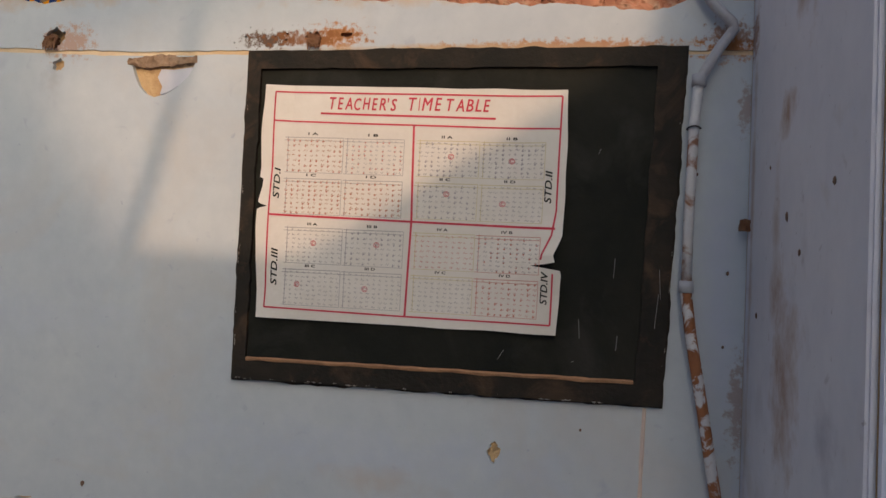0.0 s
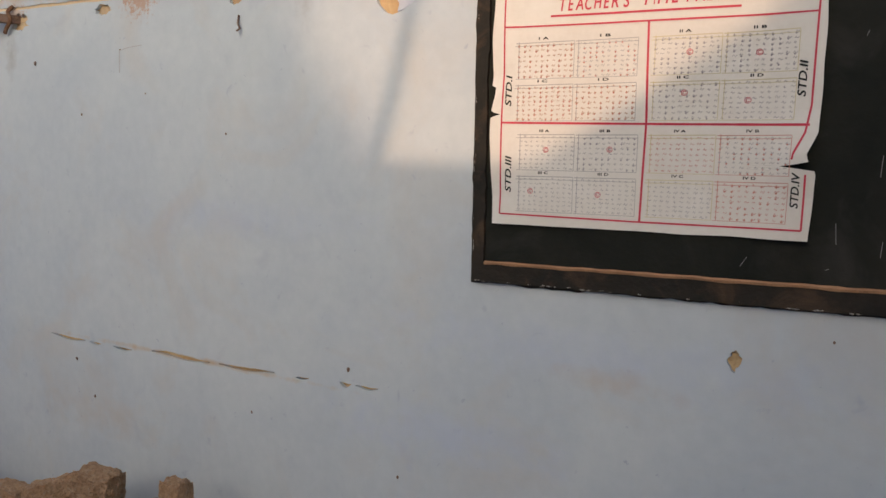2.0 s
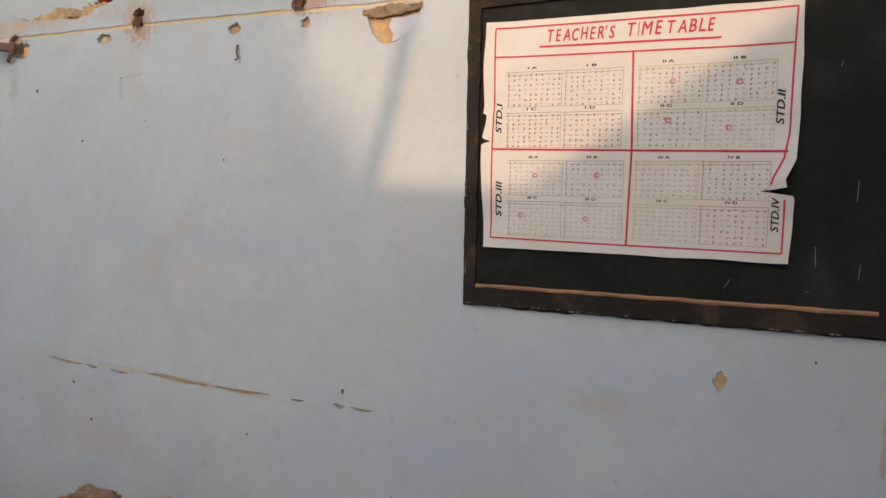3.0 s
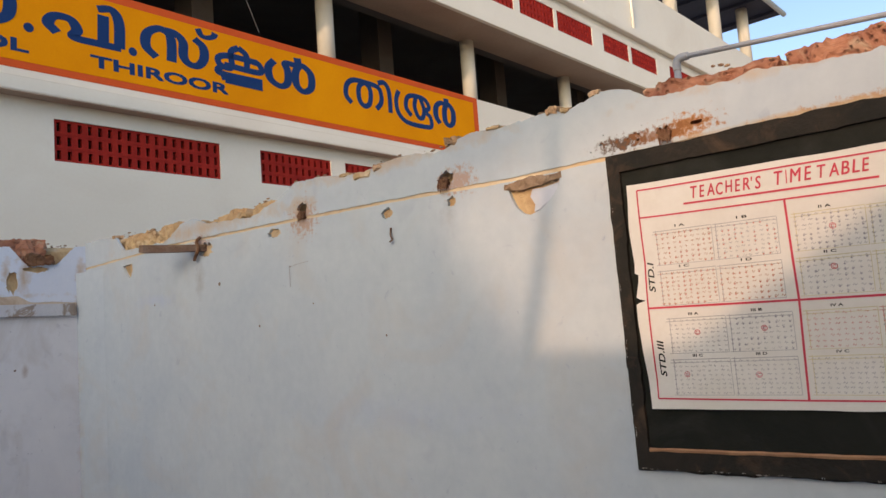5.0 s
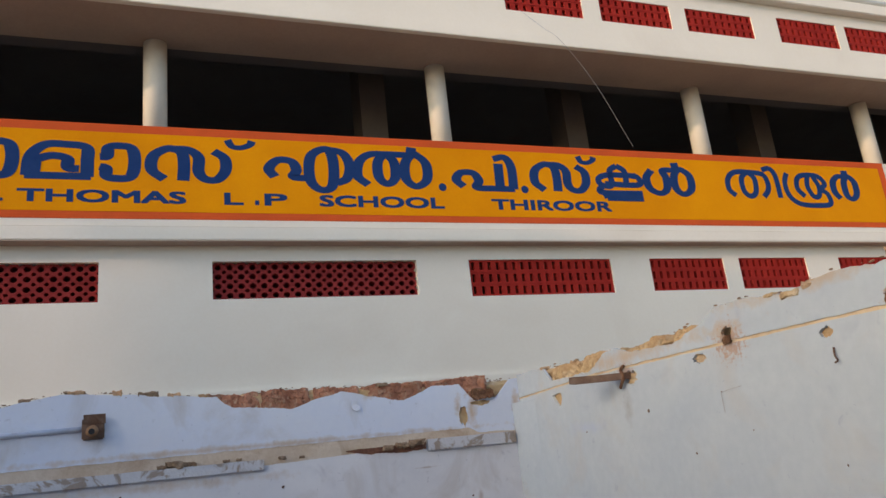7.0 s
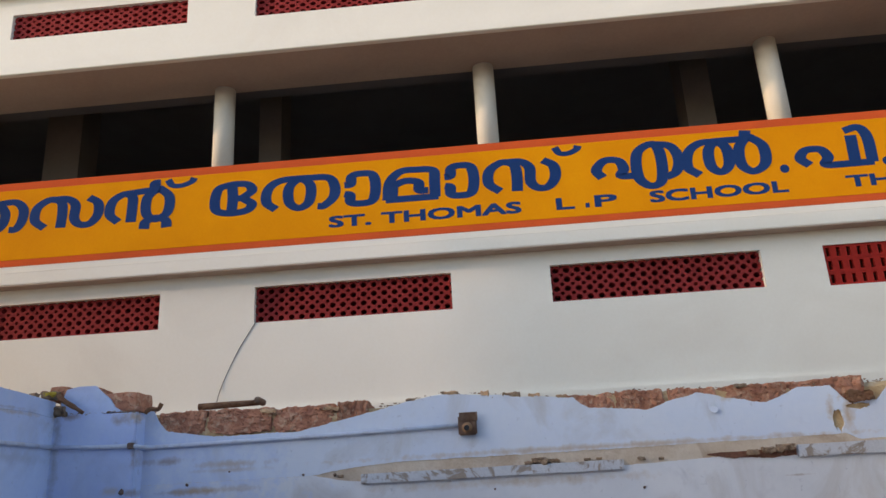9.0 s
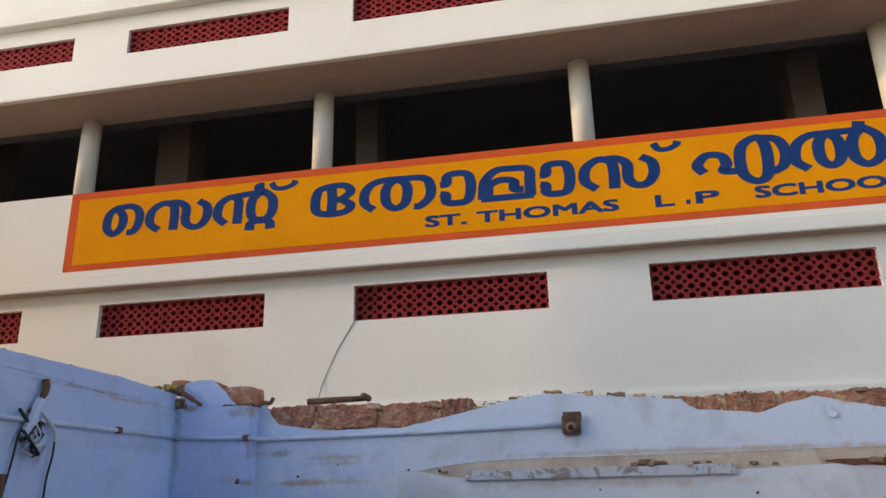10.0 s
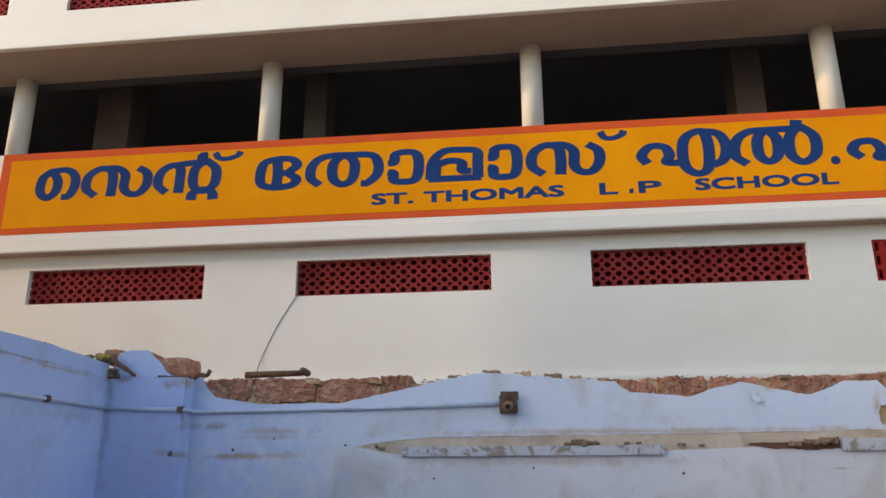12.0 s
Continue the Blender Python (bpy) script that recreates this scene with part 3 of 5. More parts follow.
UP_B = [(-3.99, 1.744), (-3.05, 1.746), (-2.85, 1.775), (-2.6, 1.792), (-1.5, 1.795), (-0.6, 1.802), (-0.33, 1.808), (-0.27, 1.775), (0.0, 1.772)]
part("plaster", sheet([ragged(-3.99, 0, [(-3.99, 0), (0, 0)], LOW_B, 0, 22, 0, 0.005)], on_b, COAT), M_LOWER, wall_b, "greyish lavender limewash")
part("plaster", sheet([ragged(-3.99, 0, UP_B, TOP_B, 22, 23, 0.005, 0.008, 0.012), blob(-0.350, 1.872, 0.028, 0.052, 31), blob(-0.24, 1.938, 0.06, 0.014, 32)], on_b, COAT), M_MID, wall_b, "washed blue limewash")
stones_on(wall_b, on_b, [(-3.93, -2.75, 2.115), (-1.72, -0.14, 2.082)], 21, 0.13, 0.006)
crumbs(wall_b, on_b, CORE_B, -3.98, -0.02, 420, 6, 0.2)
crumbs(wall_b, on_b, TOP_B, -2.75, -1.65, 60, 14, 0.03)
part("loose_flake", sheet([[(-0.975, 2.005), (-0.980, 1.972), (-0.972, 1.950), (-0.955, 1.942), (-0.938, 1.950), (-0.934, 1.966), (-0.950, 1.976), (-0.955, 2.004)]], lambda u, v, d: (XB + 0.003 + d + 0.25 * max(0, 1.985 - v), u, v), 0.004), M_MID, wall_b, "peeling flake of blue limewash")

# corner pier with a stub of wall above it
pier = thing("corner_pier", "blue limewashed corner pier with broken bricks on top", "pillar", kind="structure")
part("body", box(-3.47, -3.36, -4.48, -3.985, 0, 2.125, bevel=0.006), M_BLUE, pier)
part("core", box(-3.70, -3.47, -4.68, -3.99, 2.0, 2.13), M_MUD, pier)
for y, z, w, h, sd in ((-4.335, 2.198, 0.20, 0.155, 40), (-4.115, 2.188, 0.225, 0.10, 41), (-4.16, 2.148, 0.18, 0.05, 44), (-4.46, 2.25, 0.10, 0.08, 42), (-4.03, 2.142, 0.10, 0.03, 43)):
    b = rough_lump(0.2, w, h, sd, 7, 0.07)
    bmesh.ops.translate(b, verts=b.verts, vec=(-3.482, y, z))
    part("brick", b, M_STONE, pier)
part("plaster", sheet([[(-4.435, 2.122), (-4.425, 2.20), (-4.40, 2.268), (-4.33, 2.282), (-4.238, 2.280), (-4.19, 2.235), (-4.15, 2.205), (-4.12, 2.160), (-4.08, 2.134), (-4.2, 2.126)]], lambda u, v, d: (-3.372 - d, u, v), 0.014), M_BLUE, pier)

# ---- wall behind the camera ----
# unseen beyond x = -2; steps from 0.64 on are shaped to cut the sunlight
TOP_C = [(-3.35, 2.20), (-2.8, 2.228), (-2.1, 2.230), (-1.0, 2.23), (0.64, 2.215), (0.74, 2.215), (0.80, 2.24), (1.36, 2.58), (1.60, 2.75), (1.64, 3.6), (2.85, 3.6)]
wall_c = thing("wall_south", "bright blue limewashed wall with a cracked ledge line", "wall", kind="structure")
part("core", rough_core(-3.70, 2.85, 0.0, TOP_C, COAT, 0.24, on_c, 8.0, 0.006), M_MUD, wall_c)
LEDGE_C = [(-3.35, 2.118), (-3.1, 2.132), (-2.85, 2.120), (-2.5, 2.150), (-2.1, 2.165), (2.6, 2.165)]
part("plaster", sheet([ragged(-3.36, 2.6, [(-3.36, 0), (2.6, 0)], [(u, z - 0.0008) for u, z in LEDGE_C], 0, 41, 0, 0.003)], on_c, COAT), M_BLUE, wall_c)
part("plaster", sheet([ragged(-3.36, 2.6, [(u, z + 0.0008) for u, z in LEDGE_C], [(u, z + 0.004) for u, z in TOP_C], 41, 43, 0.003, 0.003)], on_c, COAT), M_BLUE, wall_c)

crumbs(pier, lambda u, v, d: (-3.352 - d, u, v), [(-4.45, 2.126), (-3.98, 2.126)], -4.43, -3.99, 110, 15, 0.05)
crumbs(wall_c, on_c, TOP_C, -3.35, -1.2, 130, 16, 0.10)

# unseen house added to shape the sun patch; pole leaning on south wall
house = thing("unseen_shade_house", "unseen added gabled house that shapes the sun patch", "house", at=(0.0, -16.0, 0.0))
part("wall", box(-2.7, 2.70, -19.0, -15.1, 0, 4.0), M_WHITE, house)
ro = bmesh.new()
gable = [(2.80, 4.07), (2.46, 4.56), (0.9, 6.4), (-2.69, 6.6), (-2.69, 4.0), (2.7, 3.98)]
ends = [[ro.verts.new((x, y, z)) for x, z in gable] for y in (-19.3, -15.0)]
for q in range(len(gable)):
    w = (q + 1) % len(gable)
    ro.faces.new((ends[0][q], ends[0][w], ends[1][w], ends[1][q]))
ro.faces.new(ends[0])
ro.faces.new(ends[1][::-1])
part("roof", ro, M_STONE, house)
# unseen sheet added to hold the sun off the strip above the patch
aw = bmesh.new()
slope = [(1.2, 4.62), (2.16, 4.52), (3.34, 4.78), (3.30, 5.1), (1.0, 6.6)]
ends = [[aw.verts.new((x, y, z)) for x, z in slope] for y in (-14.99, -14.8)]
for q in range(len(slope)):
    w = (q + 1) % len(slope)
    aw.faces.new((ends[0][q], ends[0][w], ends[1][w], ends[1][q]))
aw.faces.new(ends[0])
aw.faces.new(ends[1][::-1])
part("awning", aw, M_ROOF, house, "unseen added sheet shading above the sun patch")
# unseen block added to keep low sun off the lower facade
block = thing("unseen_shade_block", "unseen added flat-roofed block that shades the school facade", "house", at=(-2.5, -10.0, 0.0))
part("wall", box(-4.3, -0.8, -12.0, -7.6, 0, 5.6), M_WHITE, block)
part("roof_slab", box(-4.3, -0.8, -12.0, -7.6, 5.6, 5.72, bevel=0.01), M_WHITE, block)
pole = tube([(-0.36, -4.12, 0.05), (0.03, -4.2, 1.3), (0.485, -4.33, 2.95)], 0.022, 8)
solo("bamboo_pole", pole, M_BATTEN, "long pole leaning against the blue wall", "pole", smooth=True)

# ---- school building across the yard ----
# brownish underside tone; below the floor slab it stands in for shade
M_SOFFIT = surface("brown_soffit_shade_paint", (0.46, 0.37, 0.31), (0.39, 0.30, 0.25), 0.8, 0.8, 30, 0.9, 0.04)
# pier brown, darkened to stand for the dimness of the corridor
M_PIER = surface("brown_shade_pier_paint", (0.15, 0.125, 0.105), (0.11, 0.09, 0.075), 0.8, 1, 30, 0.9, 0.05)
school = thing("school_building", "white painted school building with red clay vents", "building", at=(-6.6, -4.0, 0.0))
school.rotation_euler.z = radians(0.5)
Y0, Y1 = -16.0, 21.0


def along(y, deep=7.05, out=1.0):
    """A place along the facade, which stands slightly askew to the room; out: for what stands nearer or farther than its plane."""
    y = -1.85 + (y + 1.85) * out
    return y + (y + 1.85) * 0.0087 * (y + 4.0) / deep


def vent(name, y0, y1, z0, z1, x, slots, parent):
    """A pierced clay screen with real holes, in an opening: rows of upright slots, or large and small round holes in a diagonal lattice."""
    bm = bmesh.new()
    d = 0.05 if slots else 0.14
    cells = []
    if slots:
        cols, rows = max(2, round((y1 - y0) / 0.10)), 3
        cy, cz = (y1 - y0) / cols, (z1 - z0) / rows
        ring = [(-1, -1), (-1, 1), (1, 1), (1, -1)]
        for i in range(cols):
            for j in range(rows):
                py, pz = y0 + (i + 0.5) * cy, z0 + (j + 0.5) * cz
                cells.append(([(py + a * cy / 2, pz + b * cz / 2) for a, b in ring], [(py + a * cy * 0.20, pz + b * cz * 0.32) for a, b in ring]))
    else:
        cols, rows = max(2, round((y1 - y0) / 0.105)), 4
        cy, cz = (y1 - y0) / cols, (z1 - z0) / rows
        rim = [(1, 0), (0.5, 0.5), (0, 1), (-0.5, 0.5), (-1, 0), (-0.5, -0.5), (0, -1), (0.5, -0.5)]
        round8 = [(math.cos(math.pi * k / 4), math.sin(math.pi * k / 4)) for k in range(8)]
        for half, r in ((0.5, 0.30), (0.0, 0.19)):
            for i in range(cols + (half == 0.0)):
                for j in range(rows + (half == 0.0)):
                    py, pz = y0 + (i + half) * cy, z0 + (j + half) * cz
                    cells.append(([(py + a * cy / 2, pz + b * cz / 2) for a, b in rim], [(py + a * cy * r, pz + b * cz * r) for a, b in round8]))
    for outer, inner in cells:
        n = len(inner)
        fi = [bm.verts.new((x, a, b)) for a, b in inner]
        bi = [bm.verts.new((x - d, a, b)) for a, b in inner]
        fo = [bm.verts.new((x, a, b)) for a, b in outer]
        for k in range(n):
            q = (k + 1) % n
            bm.faces.new((fo[k], fo[q], fi[q], fi[k]))
            bm.faces.new((fi[k], fi[q], bi[q], bi[k]))
    if slots:
        for j in (1, 2):
            box(x - 0.01, x + 0.004, y0, y1, z0 + j * cz - 0.006, z0 + j * cz + 0.006, bm)
    return part(name, bm, M_VENT if slots else M_MAROON, parent, "red painted pierced clay screen")


def wall_with_openings(name, x0, x1, z0, z1, openings, material, parent):
    """A wall along y with openings (y0, y1, z0, z1) that go through."""
    y = Y0
    for a, b, c, d in openings:
        part(name, box(x0, x1, y, a, z0, z1), material, parent)
        part(name, box(x0, x1, a, b, z0, c), material, parent)
        part(name, box(x0, x1, a, b, d, z1), material, parent)
        y = b
    part(name, box(x0, x1, y, Y1, z0, z1), material, parent)


LOW = [(-13.5, -11.5, 3.33, 3.70), (-10.42, -8.42, 3.33, 3.70), (-7.435, -5.465, 3.33, 3.70), (-4.475, -2.483, 3.33, 3.70), (-1.505, 0.51, 3.33, 3.70),
       (1.09, 2.82, 3.30, 3.70), (3.34, 4.385, 3.31, 3.70), (4.615, 5.66, 3.31, 3.70), (6.2, 7.25, 3.31, 3.70), (7.48, 8.5, 3.31, 3.70)]
LOW = [(along(a), along(b), c, d) for a, b, c, d in LOW]
wall_with_openings("ground_storey_wall", -6.83, -6.6, 0, 3.86, LOW, M_WHITE, school)
for i, (a, b, c, d) in enumerate(LOW):
    vent("vent_screen", a, b, c, d, -6.618 if i >= 5 else -6.655, i >= 5, school)
# thin strip coloured darker to carry the shade under the slab edge
part("slab_underside", box(-6.599, -6.446, Y0, Y1, 3.852, 3.861), M_SOFFIT, school, "underside coloured darker brown for the shade below the slab")
part("plinth_ledge", box(-6.6, -6.54, Y0, Y1, 0, 2.47, bevel=0.008), M_WHITE, school)
part("floor_slab", box(-11.7, -6.44, Y0, Y1, 3.86, 3.99, bevel=0.008), M_WHITE, school)
part("parapet", box(-6.60, -6.455, Y0, Y1, 3.99, 5.0, bevel=0.006), M_WHITE, school)
# corridor and ground storey surfaces in the colour darkened for shade
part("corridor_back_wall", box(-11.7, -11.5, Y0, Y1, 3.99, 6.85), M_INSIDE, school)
# unseen ends, closed to stop low sun running down the corridor
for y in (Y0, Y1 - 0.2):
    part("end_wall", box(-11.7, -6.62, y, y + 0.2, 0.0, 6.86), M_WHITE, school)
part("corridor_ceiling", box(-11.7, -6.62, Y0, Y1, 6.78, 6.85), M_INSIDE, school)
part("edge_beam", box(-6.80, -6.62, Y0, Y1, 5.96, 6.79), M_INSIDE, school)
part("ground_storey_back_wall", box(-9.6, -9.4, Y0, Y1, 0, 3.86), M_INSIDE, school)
for y in [along(y) for y in (-10.8, -7.8, -4.85, -2.01, 0.93, 4.39, 7.24, 10.0, 12.9, 15.8)]:
    c = bmesh.new()
    bmesh.ops.create_cone(c, cap_ends=True, segments=24, radius1=0.112, radius2=0.112, depth=0.97)
    bmesh.ops.translate(c, verts=c.verts, vec=(-6.565, y, 5.485))
    part("column", c, M_COLUMN, school, "round cream painted column", smooth=True)
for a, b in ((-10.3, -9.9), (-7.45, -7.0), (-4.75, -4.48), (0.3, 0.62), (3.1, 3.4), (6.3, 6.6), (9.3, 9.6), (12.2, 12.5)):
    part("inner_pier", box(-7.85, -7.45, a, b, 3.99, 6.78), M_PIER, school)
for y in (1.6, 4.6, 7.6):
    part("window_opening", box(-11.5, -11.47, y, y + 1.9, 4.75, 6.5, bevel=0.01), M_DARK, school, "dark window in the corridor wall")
part("soffit_slab", box(-6.62, -5.87, Y0, Y1, 5.95, 6.03), M_SOFFIT, school, "brownish soffit")
part("slab_lip", box(-5.90, -5.832, Y0, Y1, 5.93, 6.05, bevel=0.006), M_WHITE, school)
UP = [(-13.1, -11.2, 6.36, 6.66), (-10.4, -7.62, 6.36, 6.66), (-6.93, -5.01, 6.36, 6.66), (-4.29, -2.35, 6.36, 6.66), (-1.5, 0.5, 6.36, 6.66), (1.5, 2.45, 6.33, 6.65), (2.68, 3.63, 6.33, 6.65), (3.85, 4.83, 6.33, 6.65),
      (5.23, 6.19, 6.33, 6.69), (6.34, 7.42, 6.33, 6.69), (7.58, 8.53, 6.33, 6.685), (8.63, 9.73, 6.33, 6.685), (10.11, 11.05, 6.33, 6.68), (11.16, 12.2, 6.33, 6.68), (12.8, 14.5, 6.33, 6.68)]
UP = [(along(a, 6.4, 1.016 if a > 1 else 1.0), along(b, 6.4, 1.016 if a > 1 else 1.0), c, d) for a, b, c, d in UP]
wall_with_openings("upper_parapet", -6.03, -5.85, 6.03, 6.86, UP, M_WHITE, school)
for i, (a, b, c, d) in enumerate(UP):
    vent("vent_screen", a, b, c, d, -5.862 if i >= 5 else -5.89, i >= 5, school)
# near-black backing in place of the shade behind the upper vents
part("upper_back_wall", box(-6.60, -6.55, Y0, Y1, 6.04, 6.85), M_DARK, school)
part("upper_slab", box(-9.9, -5.74, Y0, Y1, 6.86, 7.02, bevel=0.01), M_WHITE, school)
part("upper_storey_wall", box(-9.9, -5.85, Y0, along(17.9, 6.4, 1.016), 7.02, 8.08, bevel=0.01), M_WHITE, school)
for y in [along(y, 6.4, 1.03) for y in (10.8, 13.3, 15.75, 17.7)]:
    c = bmesh.new()
    bmesh.ops.create_cone(c, cap_ends=True, segments=20, radius1=0.15, radius2=0.15, depth=1.5)
    bmesh.ops.translate(c, verts=c.verts, vec=(-6.0, y, 8.8))
    part("column", c, M_COLUMN, school, "round cream painted column", smooth=True)
roof = part("roof", box(-10.4, -5.3, 10.2, 20.2, 9.5, 9.58), M_ROOF, school, "dark sheet roof over the top terrace")
for y in [10.6 + 1.3 * k for k in range(8)]:
    part("rafter", box(-10.3, -5.35, y - 0.03, y + 0.03, 9.42, 9.5), M_ROOF, roof)
part("gutter", tube([(-5.3, 10.2, 9.52), (-5.3, 20.3, 9.52)], 0.07, 12), M_WHITE, roof, smooth=True)
for pts in ([(-5.80, -3, 7.10), (-5.80, 9.87, 7.10)], [(-5.80, 9.85, 7.02), (-5.80, 9.85, 7.14)], [(-5.80, 9.05, 7.10), (-5.80, 9.05, 8.06)], [(-5.80, 11.75, 7.02), (-5.80, 11.75, 8.06)]):
    part("drain_pipe", tube(pts, 0.028, 10), M_WHITE, school, smooth=True)

# painted sign on the parapet
XS = -6.455
sign = part("sign", box(XS, XS + 0.004, along(-7.85), along(7.24), 4.065, 5.0), M_EDGE, school, "red-orange border of the painted sign")
part("field", box(XS + 0.004, XS + 0.007, along(-7.74), along(7.13), 4.135, 4.915), M_SIGN, sign, "orange-yellow field")
XL = XS + 0.0075


def brush(name, strokes, y0, y1, z0, z1, wide, thin):
    """A letter of broad brush strokes, each through points (u, v) of the letter's box."""
    bm = bmesh.new()
    for s, st in enumerate(strokes):
        closed = st[0] == st[-1]
        pts = smooth_line([(y0 + u * (y1 - y0), z0 + v * (z1 - z0), 0) for u, v in st], 8, closed)
        L, R = [], []
        for i, p in enumerate(pts):
            a, b = pts[max(i - 1, 0)], pts[min(i + 1, len(pts) - 1)]
            if closed and i in (0, len(pts) - 1):
                a, b = pts[-2], pts[1]
            t = (b - a).normalized()
            off = Vector((-t.y * wide / 2, t.x * thin / 2, 0))
            x = XL + 0.0004 * s
            L.append(bm.verts.new((x, p.x + off.x, p.y + off.y)))
            R.append(bm.verts.new((x, p.x - off.x, p.y - off.y)))
        for i in range(len(pts) - 1):
            bm.faces.new((L[i], L[i + 1], R[i + 1], R[i]))
    ext = bmesh.ops.extrude_face_region(bm, geom=bm.faces[:])
    for v in ext["geom"]:
        if isinstance(v, bmesh.types.BMVert):
            v.co.x += 0.0015
    return part(name, bm, M_NAVY, sign, "navy brush-painted letter")


ARCH = [(0.22, 0.06), (0.08, 0.32), (0.10, 0.72), (0.27, 0.95), (0.42, 0.84), (0.45, 0.5), (0.44, 0.03)]
SA = [ARCH, [(0.30, 0.94), (0.50, 0.93), (0.62, 0.72), (0.62, 0.30), (0.70, 0.09), (0.84, 0.09), (0.94, 0.36), (0.93, 0.72), (0.80, 0.92)]]
SIGN_E = [[(0.30, 0.92), (0.13, 0.72), (0.10, 0.3), (0.27, 0.07), (0.46, 0.25), (0.50, 0.6), (0.36, 0.9), (0.30, 0.92)], [(0.3, 0.94), (0.7, 0.96), (0.90, 0.72), (0.90, 0.36), (0.78, 0.10), (0.62, 0.09)]]
NTA = [[(0.20, 0.06), (0.07, 0.32), (0.10, 0.72), (0.26, 0.93), (0.38, 0.82), (0.39, 0.5), (0.38, 0.03)], [(0.28, 0.93), (0.55, 0.98), (0.75, 0.98)],
       [(0.74, 1.0), (0.60, 0.75), (0.60, 0.25), (0.74, 0.06), (0.90, 0.25), (0.92, 0.72), (0.80, 0.98), (0.74, 1.0)], [(0.58, -0.22), (0.60, 0.0), (0.74, 0.10), (0.88, 0.0), (0.90, -0.22)], [(0.70, 1.0), (0.70, 1.2), (0.78, 1.22)]]
CUP = [[(0.1, 0.95), (0.25, 0.25), (0.55, 0.15), (0.85, 0.5), (0.93, 0.95)]]
EIGHT = [[(0.45, 0.95), (0.16, 0.80), (0.12, 0.22), (0.4, 0.06), (0.80, 0.10), (0.92, 0.3), (0.75, 0.5), (0.92, 0.72), (0.80, 0.93), (0.45, 0.95)], [(0.48, 0.88), (0.50, 0.5), (0.48, 0.12)], [(0.50, 0.5), (0.78, 0.5)]]
THA = [[(0.19, 0.06), (0.07, 0.30), (0.09, 0.70), (0.25, 0.95), (0.60, 0.97), (0.86, 0.92), (0.94, 0.62), (0.92, 0.30), (0.80, 0.06), (0.72, 0.06)],
       [(0.50, 0.95), (0.36, 0.72), (0.36, 0.25), (0.48, 0.05), (0.61, 0.22), (0.63, 0.72), (0.50, 0.95)]]
AA = [[(0.05, 0.64), (0.22, 0.66), (0.26, 0.9), (0.5, 0.97), (0.82, 0.90), (0.90, 0.5), (0.80, 0.10), (0.45, 0.04), (0.22, 0.10), (0.20, 0.32), (0.05, 0.36)]]
MA = [[(0.06, 0.06), (0.10, 0.60), (0.30, 0.92), (0.6, 0.95), (0.90, 0.88), (0.92, 0.5), (0.92, 0.06)], [(0.02, 0.07), (0.98, 0.07)], [(0.16, 0.5), (0.40, 0.62), (0.62, 0.55), (0.64, 0.30), (0.80, 0.28)], [(0.14, 0.05), (0.16, 0.6)]]
EH = [[(0.11, 0.20), (0.05, 0.42), (0.15, 0.66), (0.30, 0.63), (0.35, 0.40), (0.32, 0.21), (0.55, 0.19)],
      [(0.70, 1.02), (0.52, 0.80), (0.50, 0.15), (0.62, -0.12), (0.75, 0.02), (0.77, 0.70), (0.70, 1.02)], [(0.66, 1.02), (0.88, 0.93), (0.96, 0.58), (0.92, 0.22), (0.80, 0.08)]]
EL = [[(0.18, 0.06), (0.06, 0.30), (0.09, 0.70), (0.22, 0.92), (0.40, 0.95), (0.72, 0.95)], [(0.42, 0.92), (0.32, 0.72), (0.32, 0.28), (0.42, 0.10), (0.52, 0.28), (0.52, 0.72), (0.42, 0.92)],
      [(0.76, 0.97), (0.66, 0.7), (0.66, 0.25), (0.78, 0.05), (0.92, 0.25), (0.93, 0.7), (0.82, 0.95), (0.76, 0.97)], [(0.74, 0.95), (0.76, 1.18)]]
PI = [[(0.16, 0.10), (0.06, 0.32), (0.14, 0.55), (0.32, 0.55), (0.40, 0.30), (0.36, 0.08), (0.66, 0.06), (0.95, 0.06)], [(0.72, 0.08), (0.73, 0.9)], [(0.93, 0.06), (0.93, 0.80), (0.84, 1.12), (0.66, 1.05)]]
KU = [[(0.50, 1.0), (0.34, 0.8), (0.34, 0.3), (0.12, 0.30), (0.08, 0.52), (0.30, 0.66), (0.9, 0.66)], [(0.50, 1.0), (0.66, 0.8), (0.66, 0.36)], [(0.20, 0.34), (0.92, 0.34), (0.93, 0.60), (0.78, 0.66)],
      [(0.16, 0.30), (0.10, 0.04), (0.98, 0.03)], [(0.20, -0.16), (0.98, -0.16)], [(0.16, 0.02), (0.20, -0.16)]]
LL = [[(0.20, 0.90), (0.08, 0.60), (0.12, 0.22), (0.30, 0.06), (0.44, 0.22), (0.46, 0.62), (0.42, 0.9), (0.66, 0.92)], [(0.72, 0.95), (0.62, 0.7), (0.62, 0.25), (0.76, 0.05), (0.92, 0.25), (0.93, 0.7), (0.82, 0.92), (0.72, 0.95)], [(0.68, 0.95), (0.66, 1.2)]]
THI = [[(0.16, 0.06), (0.06, 0.30), (0.08, 0.70), (0.22, 0.95), (0.50, 0.97), (0.72, 0.90), (0.78, 0.6), (0.76, 0.30), (0.66, 0.04)], [(0.44, 0.95), (0.32, 0.72), (0.32, 0.25), (0.42, 0.05), (0.53, 0.22), (0.55, 0.72), (0.44, 0.95)],
       [(0.96, 0.02), (0.95, 0.85), (0.86, 1.15), (0.72, 1.08)]]
